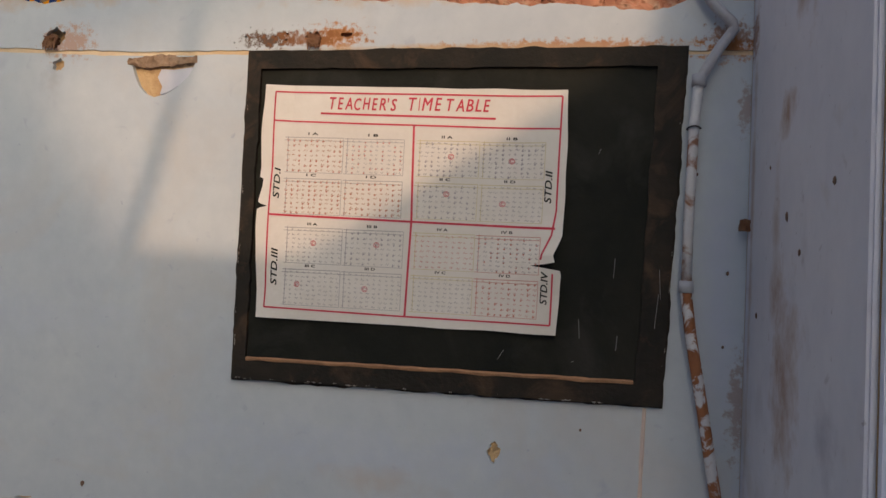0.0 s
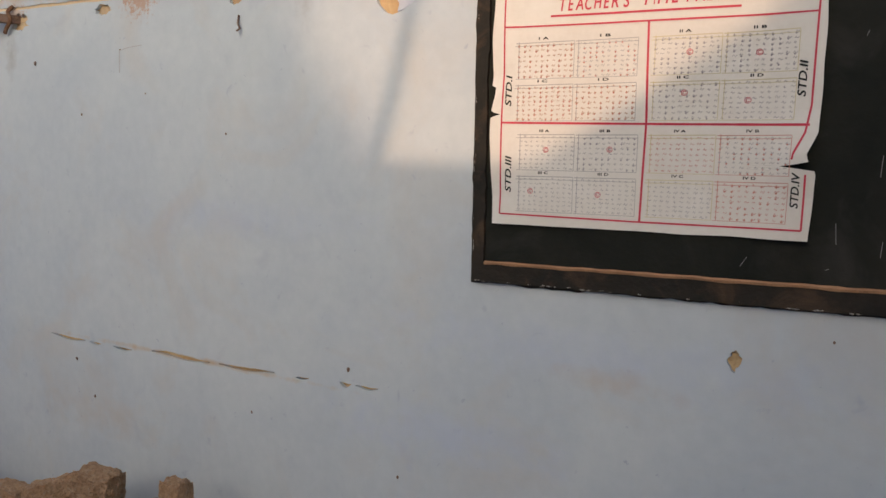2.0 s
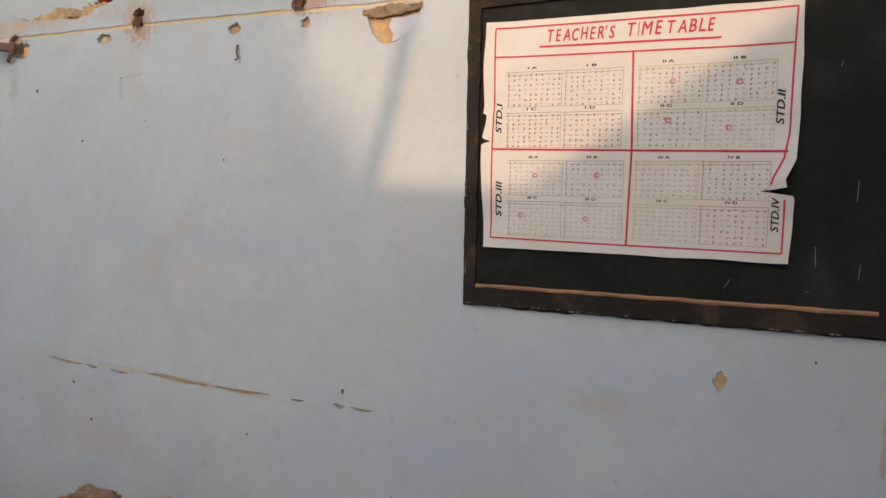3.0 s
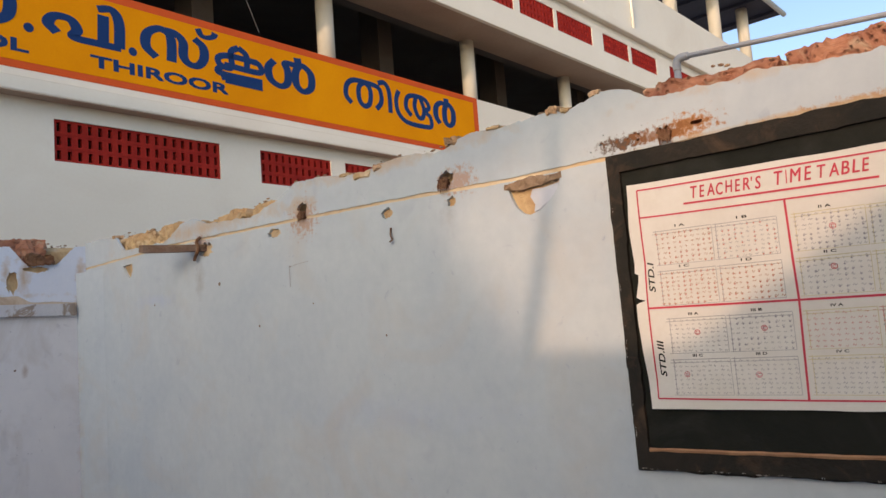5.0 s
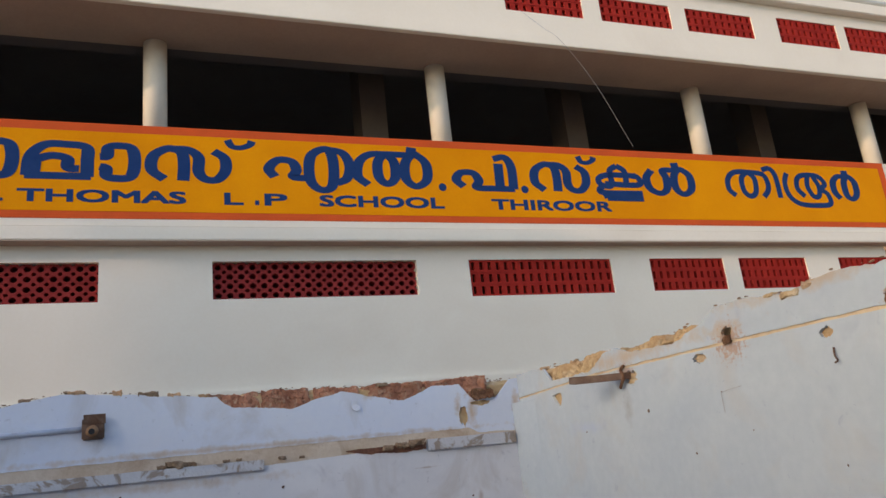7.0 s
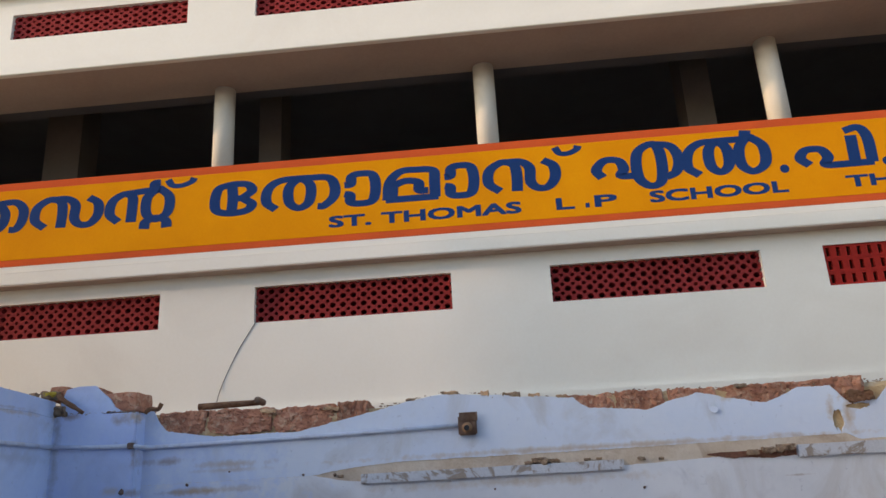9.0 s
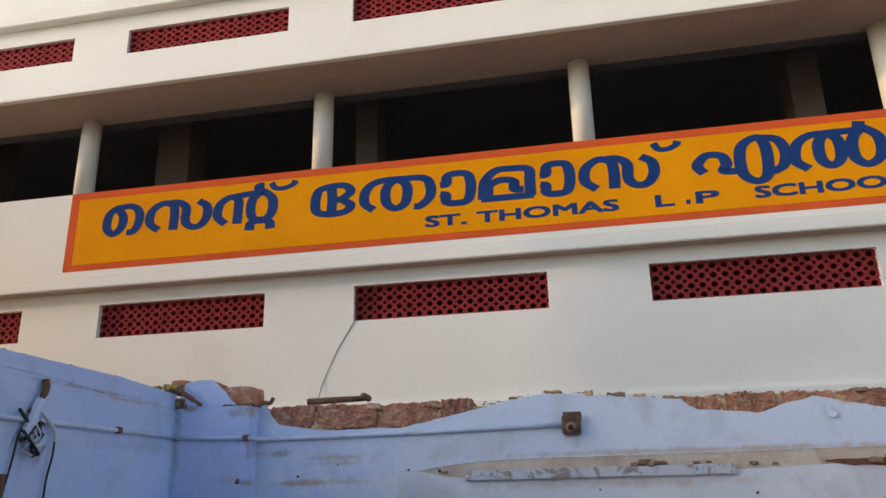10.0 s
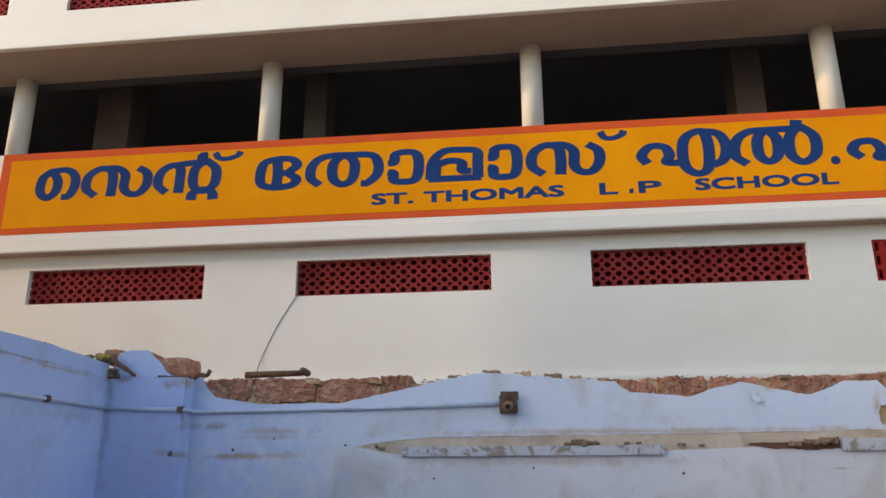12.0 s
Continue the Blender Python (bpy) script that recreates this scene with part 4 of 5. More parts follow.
RU = [[(0.14, 1.0), (0.06, 0.6), (0.10, 0.1), (0.3, -0.20), (0.7, -0.24), (0.93, -0.16), (0.92, 0.2), (0.82, 0.36)], [(0.42, 0.1), (0.30, 0.4), (0.34, 0.8), (0.5, 0.95), (0.78, 0.92), (0.9, 0.62), (0.78, 0.42)], [(0.56, 0.9), (0.52, 0.5), (0.60, 0.12), (0.72, 0.14), (0.76, 0.5), (0.68, 0.9)]]
RR = [[(0.26, 0.06), (0.10, 0.32), (0.12, 0.72), (0.34, 0.95), (0.62, 0.92)], [(0.66, 0.95), (0.52, 0.7), (0.52, 0.22), (0.70, 0.05), (0.90, 0.25), (0.92, 0.7), (0.78, 0.92), (0.66, 0.95)], [(0.62, 0.92), (0.62, 1.2)]]
ZB, ZT = 4.420, 4.812
for glyph, a, b in ((SIGN_E, -7.40, -6.91), (SA, -6.88, -6.08), (NTA, -6.05, -5.30), (EIGHT, -4.92, -4.44), (THA, -4.38, -3.56), (AA, -3.53, -3.15), (MA, -3.10, -2.54), (AA, -2.50, -2.15), (SA, -2.10, -1.33),
                    (EH, -1.01, -0.12), (EL, -0.13, 0.73), (PI, 0.95, 1.71), (SA, 1.87, 2.62), (KU, 2.70, 3.32), (LL, 3.34, 4.07), (THI, 4.52, 5.38), (RU, 5.42, 6.20), (RR, 6.22, 6.68)):
    k = 0.080 if glyph in (KU, RU, THI) else 0.112
    brush("letter", glyph, along(a), along(b), ZB + 0.02, ZT - 0.02 + (0.04 if glyph in (EH, EL) else 0.0), k, 0.068)
for a, b in ((-5.42, -5.08), (-1.38, -1.10), (2.49, 2.74)):
    brush("letter", CUP, along(a), along(b), 4.80, 4.895, 0.08, 0.05)
for y in (along(0.83), along(1.79)):
    d = bmesh.new()
    bmesh.ops.create_circle(d, cap_ends=True, segments=14, radius=0.045)
    bmesh.ops.rotate(d, verts=d.verts, matrix=Matrix.Rotation(radians(90), 3, "Y"))
    bmesh.ops.translate(d, verts=d.verts, vec=(XL + 0.001, y, 4.46))
    part("dot", d, M_NAVY, sign)


def text_mesh(words, width, height, bold=0.0, shear=0.0, space=1.0):
    """Words in the built-in font as a flat mesh in x, y from the origin, stretched to a width and a height."""
    cu = bpy.data.curves.new("words", "FONT")
    cu.body, cu.shear, cu.space_character = words, shear, space
    cu.resolution_u = 3
    ob = bpy.data.objects.new("words", cu)
    scene.collection.objects.link(ob)
    me = bpy.data.meshes.new_from_object(ob.evaluated_get(bpy.context.evaluated_depsgraph_get()))
    bpy.data.objects.remove(ob)
    bm = bmesh.new()
    bm.from_mesh(me)
    bpy.data.meshes.remove(me)
    xs, ys = [v.co.x for v in bm.verts], [v.co.y for v in bm.verts]
    x0, x1, y0, y1 = min(xs), max(xs), min(ys), max(ys)
    for v in bm.verts:
        v.co = Vector(((v.co.x - x0) / (x1 - x0) * (width - bold) + bold / 2, (v.co.y - y0) / (y1 - y0) * (height - bold * 0.6) + bold * 0.3, 0))
    # heavier strokes: the outline laid again beside itself, each a hair higher
    flat = [(v.co.copy(), v.index) for v in bm.verts]
    polys = [[v.index for v in f.verts] for f in bm.faces]
    for k, (dx, dy) in enumerate(((-0.5, -0.3), (0.5, -0.3), (-0.5, 0.3), (0.5, 0.3)) if bold else ()):
        vs = [bm.verts.new((c.x + dx * bold, c.y + dy * bold, 0.0002 * (k + 1))) for c, i in flat]
        for q in polys:
            bm.faces.new([vs[i] for i in q])
    return bm


def sign_words(words, y0, y1, z0, z1):
    bm = text_mesh(words, y1 - y0, z1 - z0, bold=0.020)
    for v in bm.verts:
        v.co = Vector((XL + 0.001 + v.co.z, y0 + v.co.x, z0 + v.co.y))
    part("lettering", bm, M_NAVY, sign, "navy capital letters")


for words, a, b in (("ST.", -3.675, -3.24), ("THOMAS", -3.14, -1.735), ("L", -1.395, -1.215), (".", -1.11, -1.07), ("P", -1.02, -0.80), ("SCHOOL", -0.485, 0.83), ("THIROOR", 1.37, 2.86)):
    sign_words(words, along(a), along(b), 4.215, 4.225 + (0.045 if words == "." else 0.115))

# cables on the school wall
solo("hanging_cable", tube(smooth_line([(-6.592, -4.452, 3.34), (-6.592, -4.54, 3.20), (-6.592, -4.645, 3.02), (-6.588, -4.785, 2.70), (-6.53, -4.82, 2.46)], 6), 0.0032, 6), M_CABLE, "thin dark cable hanging from a wall vent", "cable")
solo("sagging_wire", tube(smooth_line([(-5.84, 1.72, 6.30), (-5.84, 1.98, 6.10), (-5.83, 2.17, 5.95), (-6.1, 2.7, 5.6), (-6.45, 3.30, 5.02)], 6), 0.0025, 5), M_PIPE, "thin pale wire running down to the sign", "cable")

# ---- the blackboard and its chart ----
bb = thing("blackboard", "old black painted wall board with worn raised border", "blackboard", at=(0.07, 0.0, 1.13))
BOARD = ((-0.416, 1.892), (0.570, 1.884), (-0.409, 1.129), (0.543, 1.143))


def on_board(u, v):
    """A place on the board: u from left to right, v from foot to top, both 0 to 1; its corners are not quite square."""
    (ax, az), (bx, bz), (cx, cz), (dx, dz) = BOARD
    return ((ax * (1 - u) + bx * u) * v + (cx * (1 - u) + dx * u) * (1 - v), (az * (1 - u) + bz * u) * v + (cz * (1 - u) + dz * u) * (1 - v))


def board_loop(u0, u1, v0, v1, rough, seed, n=90):
    """A hand-painted rectangle on the board, its edges wavering."""
    out = []
    for side, (p, q) in enumerate((((u0, v0), (u1, v0)), ((u1, v0), (u1, v1)), ((u1, v1), (u0, v1)), ((u0, v1), (u0, v0)))):
        for k in range(n):
            f = k / n
            fade = min(1, 8 * f, 8 * (1 - f))
            w = fade * rough * (noise.noise(Vector((f * 7, seed + side, 0))) + 0.7 * noise.noise(Vector((f * 23, seed + side, 3))) + 0.3 * noise.noise(Vector((f * 50, seed + side, 6))))
            x, z = on_board(p[0] + (q[0] - p[0]) * f, p[1] + (q[1] - p[1]) * f)
            out.append((x + (w if side % 2 else 0), z + (0 if side % 2 else w)))
    return out


part("paint_smear", sheet([board_loop(-0.007, 1.005, -0.007, 1.008, 0.0055, 1)], lambda u, v, d: (u, -0.0018 + d, v), 0.0012), M_BORDER, bb, "black paint smeared past the border")
part("panel", sheet([board_loop(0.012, 0.985, 0.02, 0.98, 0.001, 9)], lambda u, v, d: (u, -0.006 + d, v), 0.0035), M_BOARD, bb, "chalk-dulled black panel")
rim = sheet([board_loop(0.0, 1.0, 0.0, 1.0, 0.0022, 20, 40), board_loop(0.034, 0.944, 0.060, 0.945, 0.0045, 30, 40)], lambda u, v, d: (u, -0.016 + d, v), 0.0155)
part("border", rim, M_BORDER, bb, "raised plaster border, black paint worn brown")
led = bmesh.new()
rr = []
for i in range(60):
    x, base = on_board(0.038 + 0.902 * i / 59, 0.062)
    rr.append((x, -0.0155 + 0.0015 * noise.noise(Vector((x * 30, 0, 0))), base + 0.0025 * noise.noise(Vector((x * 14, 2, 0)))))
tube(rr, [0.005 + 0.0018 * noise.noise(Vector((p[0] * 25, 5, 0))) for p in rr], 6, led)
part("worn_ledge_edge", led, M_WORN, bb, "bare tan worn edge of the ledge")
M_CHIP = surface("chipped_pale_paint", (0.46, 0.45, 0.43), (0.24, 0.18, 0.13), 0.9, 20, 70, 0.9, 0.2)
chips = random.Random(17)


def chip(u, v, du, dv, fat):
    """A flake of pale ground showing where the black paint has come off an edge."""
    pts = []
    for q in range(7):
        x, z = on_board(u + du * q / 6, v + dv * q / 6)
        pts.append((x + 0.0016 * noise.noise(Vector((u * 50, q, v * 30))), -0.0142, z + 0.0016 * noise.noise(Vector((u * 50, q, 9 + v * 30)))))
    part("paint_chip", tube(pts, [fat * k for k in (0.1, 0.7, 1.0, 0.6, 0.9, 0.5, 0.1)], 5), M_CHIP, bb, "pale chipped paint")


for k in range(24):
    chip(0.92 * chips.random() ** 1.7, 0.001 + 0.004 * chips.random(), 0.008 + 0.045 * chips.random(), 0.0, 0.0016 + 0.0014 * chips.random())
for k in range(26):
    chip(0.001 + 0.004 * chips.random(), 0.98 * chips.random(), 0.0, 0.012 + 0.04 * chips.random(), 0.0014 + 0.0014 * chips.random())
for k in range(16):
    chip(0.996 + 0.004 * chips.random(), 0.96 * chips.random(), 0.0, 0.01 + 0.03 * chips.random(), 0.001 + 0.0012 * chips.random())
for k in range(8):
    chip(0.45 + 0.5 * chips.random(), 0.985 + 0.012 * chips.random(), 0.004 + 0.012 * chips.random(), 0.004 * chips.random(), 0.0012)
# a sliver of sunlight below the board's corner, made as a thin pale strip
part("paint_run", tube([(0.512 - 0.0035 * k / 9 + 0.0008 * noise.noise(Vector((k, 3, 0))), -0.0004, 1.136 - 0.024 * k) for k in range(12)], [0.0042 + 0.0016 * noise.noise(Vector((k * 0.6, 8, 0))) for k in range(12)], 6), surface("pale_pink_sun_sliver", (0.66, 0.55, 0.48), (0.58, 0.48, 0.43), 0.8, 20, 60, 0.9, 0.05), bb, "pale streak painted for a sliver of sunlight")
for x, z, dx, dz in ((0.372, 1.31, 0.003, -0.04), (0.205, 1.215, 0.012, 0.020), (0.44, 1.40, 0.002, 0.04), (0.45, 1.25, 0.002, 0.03), (0.40, 1.66, 0.004, 0.01), (0.525, 1.30, 0.006, 0.07), (0.535, 1.36, -0.004, 0.06), (0.36, 1.22, 0.006, 0.002)):
    yy = -0.0165 if x > 0.51 else -0.0068
    part("scratch", tube([(x, yy, z), (x + dx, yy, z + dz)], 0.00035, 5), M_PALEINK, bb, "pale chalky scratch")

# chart sheet: corners by an even blend, torn and curled edges
TL, TR, BL, BR = (-0.362, 1.811), (0.331, 1.794), (-0.354, 1.273), (0.324, 1.274)
chart = thing("timetable_chart", "hand-lettered white paper timetable, torn edges, taped flat", "chart", at=(0.0, -0.012, 1.272))


def chart_at(s, t):
    """s from left to right, t from top to bottom; follows the sheet's curl."""
    x = (TL[0] * (1 - s) + TR[0] * s) * (1 - t) + (BL[0] * (1 - s) + BR[0] * s) * t
    z = (TL[1] * (1 - s) + TR[1] * s) * (1 - t) + (BL[1] * (1 - s) + BR[1] * s) * t
    y = -0.0145 - 0.004 * noise.noise(Vector((s * 3, t * 3, 5))) - 0.014 * max(0, s - 0.85) / 0.15 * (0.3 + 0.7 * abs(math.sin(t * 5))) - 0.010 * max(0, 0.1 - s) / 0.1 * abs(math.sin(t * 6 + 1))
    y -= 0.022 * max(0, s - 0.88) / 0.12 * max(0, 1 - abs(t - 0.68) / 0.16)
    return Vector((x, y, z))


def notch(t, at, depth, half):
    return depth * max(0, 1 - abs(t - at) / half)


sh = bmesh.new()
NX, NY = 70, 120
grid = []
for j in range(NY + 1):
    t = j / NY
    left = 0.004 * noise.noise(Vector((t * 7, 1, 0))) - 0.012 * math.sin(math.pi * t) + notch(t, 0.525, 0.035, 0.012) + (0.014 * min(1, (0.525 - t) * 12) if 0.4 < t < 0.525 else 0)
    right = 1 + 0.004 * noise.noise(Vector((t * 7, 2, 0))) + 0.010 * math.sin(math.pi * t * 1.2) - notch(t, 0.725, 0.080, 0.014) - 0.022 * max(0, 1 - abs(t - 0.68) / 0.08) + (0.010 if t > 0.735 else 0)
    grid.append([sh.verts.new(chart_at(left + (right - left) * i / NX, t + (0.004 * noise.noise(Vector((i * 0.1, 7, 0))) if j in (0, NY) else 0))) for i in range(NX + 1)])
for a, b in zip(grid, grid[1:]):
    for i in range(NX):
        sh.faces.new((a[i], a[i + 1], b[i + 1], b[i]))
ext = bmesh.ops.extrude_face_region(sh, geom=sh.faces[:])
for v in ext["geom"]:
    if isinstance(v, bmesh.types.BMVert):
        v.co.y -= 0.0008
part("paper_sheet", sh, M_PAPER, chart, "off-white chart paper", smooth=False)


def drawn(pts, w, bm):
    """A pen line on the sheet through (s, t) points."""
    fine = []
    for (a, b), (c, d) in zip(pts, pts[1:]):
        n = max(1, round(math.hypot(c - a, d - b) / 0.03))
        fine += [(a + (c - a) * k / n, b + (d - b) * k / n) for k in range(n)]
    fine.append(pts[-1])
    ps = [chart_at(*q) + Vector((0, -0.0016, 0)) for q in fine]
    L, R = [], []
    for i, p in enumerate(ps):
        d = ps[min(i + 1, len(ps) - 1)] - ps[max(i - 1, 0)]
        o = Vector((-d.z, 0, d.x)).normalized() * w * (0.5 + 0.08 * noise.noise(Vector((i * 0.7, w * 900, 0))))
        L.append(bm.verts.new(p + o))
        R.append(bm.verts.new(p - o))
    for i in range(len(ps) - 1):
        bm.faces.new((L[i], L[i + 1], R[i + 1], R[i]))
    return bm


for pts in ([(0.036, 0.03), (0.985, 0.028)], [(0.036, 0.03), (0.03, 0.5), (0.027, 0.955)], [(0.985, 0.028), (0.985, 0.5), (0.975, 0.60), (0.950, 0.675), (0.946, 0.70)], [(0.985, 0.755), (0.985, 0.962)], [(0.027, 0.955), (0.5, 0.962), (0.985, 0.962)], [(0.036, 0.155), (0.5, 0.160), (0.985, 0.165)]):
    part("red_ruled_line", drawn(pts, 0.0037, bmesh.new()), M_RED, chart, "red marker ruling")
for pts in ([(0.516, 0.160), (0.523, 0.56), (0.516, 0.96)], [(0.03, 0.560), (0.505, 0.566), (0.985, 0.572)]):
    part("red_ruled_line", drawn(pts, 0.0048, bmesh.new()), M_RED, chart, "red marker ruling")
part("red_ruled_line", drawn([(0.195, 0.118), (0.78, 0.125)], 0.0045, bmesh.new()), M_RED, chart, "red marker ruling")


def chart_words(words, s0, t0, s1, h, turn, material, name, bold=0.01, shear=0.0):
    """Words on the sheet from (s0, t0), their foot line; turn: they run up the sheet."""
    W, H = 0.69, 0.54
    bm = text_mesh(words, (s1 - s0) * W if not turn else h[0], h if not turn else h[1], bold, shear)
    for v in bm.verts:
        if turn:
            q = (s0 - v.co.y / W, t0 - v.co.x / H)
        else:
            q = (s0 + v.co.x / W, t0 - v.co.y / H)
        v.co = chart_at(*q) + Vector((0, -0.0018 - v.co.z, 0))
    return part(name, bm, material, chart)


WIDE = {"T": 0.60, "E": 0.52, "A": 0.68, "C": 0.64, "H": 0.68, "R": 0.60, "'": 0.14, "S": 0.54, "I": 0.12, "M": 0.80, "B": 0.58, "L": 0.50}
for words, s0, s1, t, h in (("TEACHER'S", 0.225, 0.455, 0.100, 0.028), ("TIME", 0.495, 0.605, 0.098, 0.030), ("TABLE", 0.62, 0.76, 0.098, 0.028)):
    room = sum(WIDE[c] + 0.13 for c in words) - 0.13
    at = s0
    for c in words:
        w = WIDE[c] / room * (s1 - s0)
        drop = 0.004 * noise.noise(Vector((at * 40, 2, 0)))
        chart_words(c, at, t + drop - (0.034 if c == "'" else 0), at + w, h * (0.35 if c == "'" else 1), False, M_RED, "letter", 0.0009, 0.2)
        at += w + 0.13 / room * (s1 - s0)
for words, s, t in (("STD.I", 0.063, 0.49), ("STD.II", 0.968, 0.47), ("STD.III", 0.068, 0.86), ("STD.IV", 0.972, 0.88)):
    chart_words(words, s, t, 0, (0.072 if words != "STD.III" else 0.085, 0.0155), True, M_INK, "side_lettering", 0.0009, 0.2)
rng = random.Random(4)
ROMAN = ["I", "II", "III", "IV"]
for q in range(4):
    for k in range(4):
        s0 = 0.075 + (q % 2) * 0.455 + (k % 2) * 0.208 + (0.012 if q == 2 else 0)
        t0 = (0.225 if q < 2 else 0.612) + (k // 2) * 0.178
        s1, t1 = s0 + 0.204, t0 + 0.150
        chart_words(ROMAN[q] + " " + "ABCD"[k], s0 + 0.08, t0 - 0.012, s0 + 0.115, 0.006, False, M_INK, "table_heading", 0.0006)
        ink = [M_BROWNINK, M_PALEINK, M_BROWNINK, M_BROWNINK, M_PALEINK, M_PALEINK, M_PALEINK, M_PALEINK, M_PALEINK, M_PALEINK, M_PALEINK, M_PALEINK, M_REDINK, M_PALEINK, M_PALEINK, M_REDINK][q * 4 + k]
        cols, rows = 10, (8 if (q + k) % 3 else 7)
        marks = bmesh.new()
        for i in range(cols):
            for j in range(rows):
                s, t = s0 + (i + 0.35) * (s1 - s0) / cols + rng.uniform(-0.002, 0.002), t0 + (j + 0.6) * (t1 - t0) / rows + rng.uniform(-0.002, 0.002)
                reach = rng.uniform(0.005, 0.013)
                drawn([(s, t), (s + reach * 0.3, t - rng.uniform(0.003, 0.008)), (s + reach * 0.6, t + rng.uniform(0.0, 0.004)), (s + reach, t - rng.uniform(0.001, 0.006))], rng.uniform(0.0009, 0.0016), marks)
        part("handwriting", marks, ink, chart, "small illegible handwriting as bars")["kind"] = "stuff"
        if q == 0 or rng.random() < 0.5:
            mk = bmesh.new()
            for i in range(cols):
                for j in range(rows):
                    if rng.random() < 0.45:
                        s, t = s0 + (i + 0.4) * (s1 - s0) / cols, t0 + (j + 0.62) * (t1 - t0) / rows
                        drawn([(s, t), (s + 0.004, t + 0.004)], 0.0036, mk)
            part("handwriting", mk, M_REDINK if q in (0, 3) else M_PALEINK, chart)["kind"] = "stuff"
        ruled = bmesh.new()
        drawn([(s0, t0), (s1, t0 - 0.002)], 0.0014, ruled)
        drawn([(s0 - 0.003, t0 + 0.012), (s1, t0 + 0.011)], 0.0011, ruled)
        drawn([(s0 + 0.010, t0 - 0.005), (s0 + 0.010, t1)], 0.0014, ruled)
        drawn([(s1, t0), (s1, t1)], 0.0011, ruled)
        drawn([(s0, t1), (s1, t1)], 0.0010, ruled)
        part("ruling", ruled, M_YELLOWINK if q == 1 or (q == 3 and k % 2 == 0) else (M_REDINK if q == 3 else M_PALEINK), chart)
        if not (q == 0 or (q, k) in ((3, 0), (3, 1), (3, 2), (3, 3))):
            ring = bmesh.new()
            cs, ct = s0 + rng.uniform(0.05, 0.12), t0 + rng.uniform(0.04, 0.1)
            drawn([(cs + 0.009 * math.cos(a * 0.5236), ct + 0.011 * math.sin(a * 0.5236)) for a in range(13)], 0.0013, ring)
            drawn([(cs + 0.0045 * math.cos(a * 0.5236 + 0.6), ct + 0.006 * math.sin(a * 0.5236 + 0.6)) for a in range(11)], 0.0013, ring)
            part("circled_mark", ring, M_RED, chart)

# ---- things on the blackboard wall ----
# old pipe beside the board, painted above and rusty below
pipe = thing("bent_wall_pipe", "bent pipe with flaking white paint over rust", "pipe", at=(0.6, -0.03, 0.0))
part("upper_length", tube(smooth_line([(0.585, -0.03, 2.03), (0.611, -0.03, 1.974), (0.655, -0.03, 1.926)], 6) + [(0.659, -0.03, 1.914), (0.630, -0.03, 1.872), (0.597, -0.03, 1.815), (0.594, -0.03, 1.80)], 0.0105, 12), M_PIPE, pipe, smooth=True)
part("middle_length", tube([(0.594, -0.03, 1.815), (0.587, -0.03, 1.707), (0.583, -0.03, 1.52), (0.583, -0.03, 1.395)], 0.0105, 12), M_FLAKE, pipe, "flaking white paint", smooth=True)
part("lower_length", tube([(0.583, -0.03, 1.395), (0.5835, -0.03, 1.372), (0.595, -0.03, 1.29), (0.621, -0.03, 1.15), (0.652, -0.03, 0.976), (0.665, -0.03, 0.6), (0.668, -0.03, 0.02)], 0.0115, 12), M_RUST, pipe, "bare rusty length", smooth=True)
for x, z in ((0.594, 1.808), (0.583, 1.388)):
    part("coupling", tube([(x, -0.03, z - 0.012), (x, -0.03, z + 0.012)], 0.0145, 12), M_PIPE, pipe, smooth=True)
part("wire_tie", tube([(0.587 + 0.0135 * math.cos(a * 0.6), -0.03 + 0.0135 * math.sin(a * 0.6), 1.71 + 0.002 * math.sin(a)) for a in range(11)], 0.0018, 5), M_CABLE, pipe)

for x, z, w, h, sd in ((-1.650, 1.936, 0.026, 0.036, 1), (-0.968, 1.924, 0.028, 0.044, 2), (-0.258, 1.912, 0.022, 0.036, 3)):
    peg = thing("wooden_peg", "broken dark wooden peg stuck in the wall", "peg", "wall pegs", at=(x, 0.0, z))
    b = rough_lump(w, 0.03, h * 0.7, sd * 3, 6, 0.30)
    bmesh.ops.translate(b, verts=b.verts, vec=(x, -0.001, z + h * 0.15))
    part("stub", b, M_WOOD, peg)
    for k in range(5):
        dx = (k / 4 - 0.5) * w
        part("splinter", tube([(x + dx, -0.006, z + h * 0.3), (x + dx * 1.1, -0.013, z), (x + dx * 1.15 + 0.002, -0.015, z - h * (0.25 + 0.3 * random.random()))], [0.0045, 0.004, 0.001], 5), M_WOOD, peg)

iron = thing("iron_holdfast", "rusty flat iron bar sticking out of the wall", "iron bar", at=(-2.35, 0.0, 1.905))
bar = tube([(-2.33, 0.02, 1.908), (-2.34, -0.004, 1.909), (-2.44, -0.085, 1.915), (-2.525, -0.155, 1.922), (-2.54, -0.165, 1.923)], [0.02, 0.02, 0.021, 0.022, 0.02], 4)
for v in bar.verts:
    v.co += 0.002 * noise.noise_vector(v.co * 30)
part("bar", bar, M_IRON, iron)
part("hook", tube(smooth_line([(-2.335, -0.006, 1.955), (-2.35, -0.016, 1.935), (-2.33, -0.02, 1.905), (-2.355, -0.02, 1.875), (-2.375, -0.014, 1.862)], 5), 0.007, 7), M_WOOD, iron, "splintered dark spike")

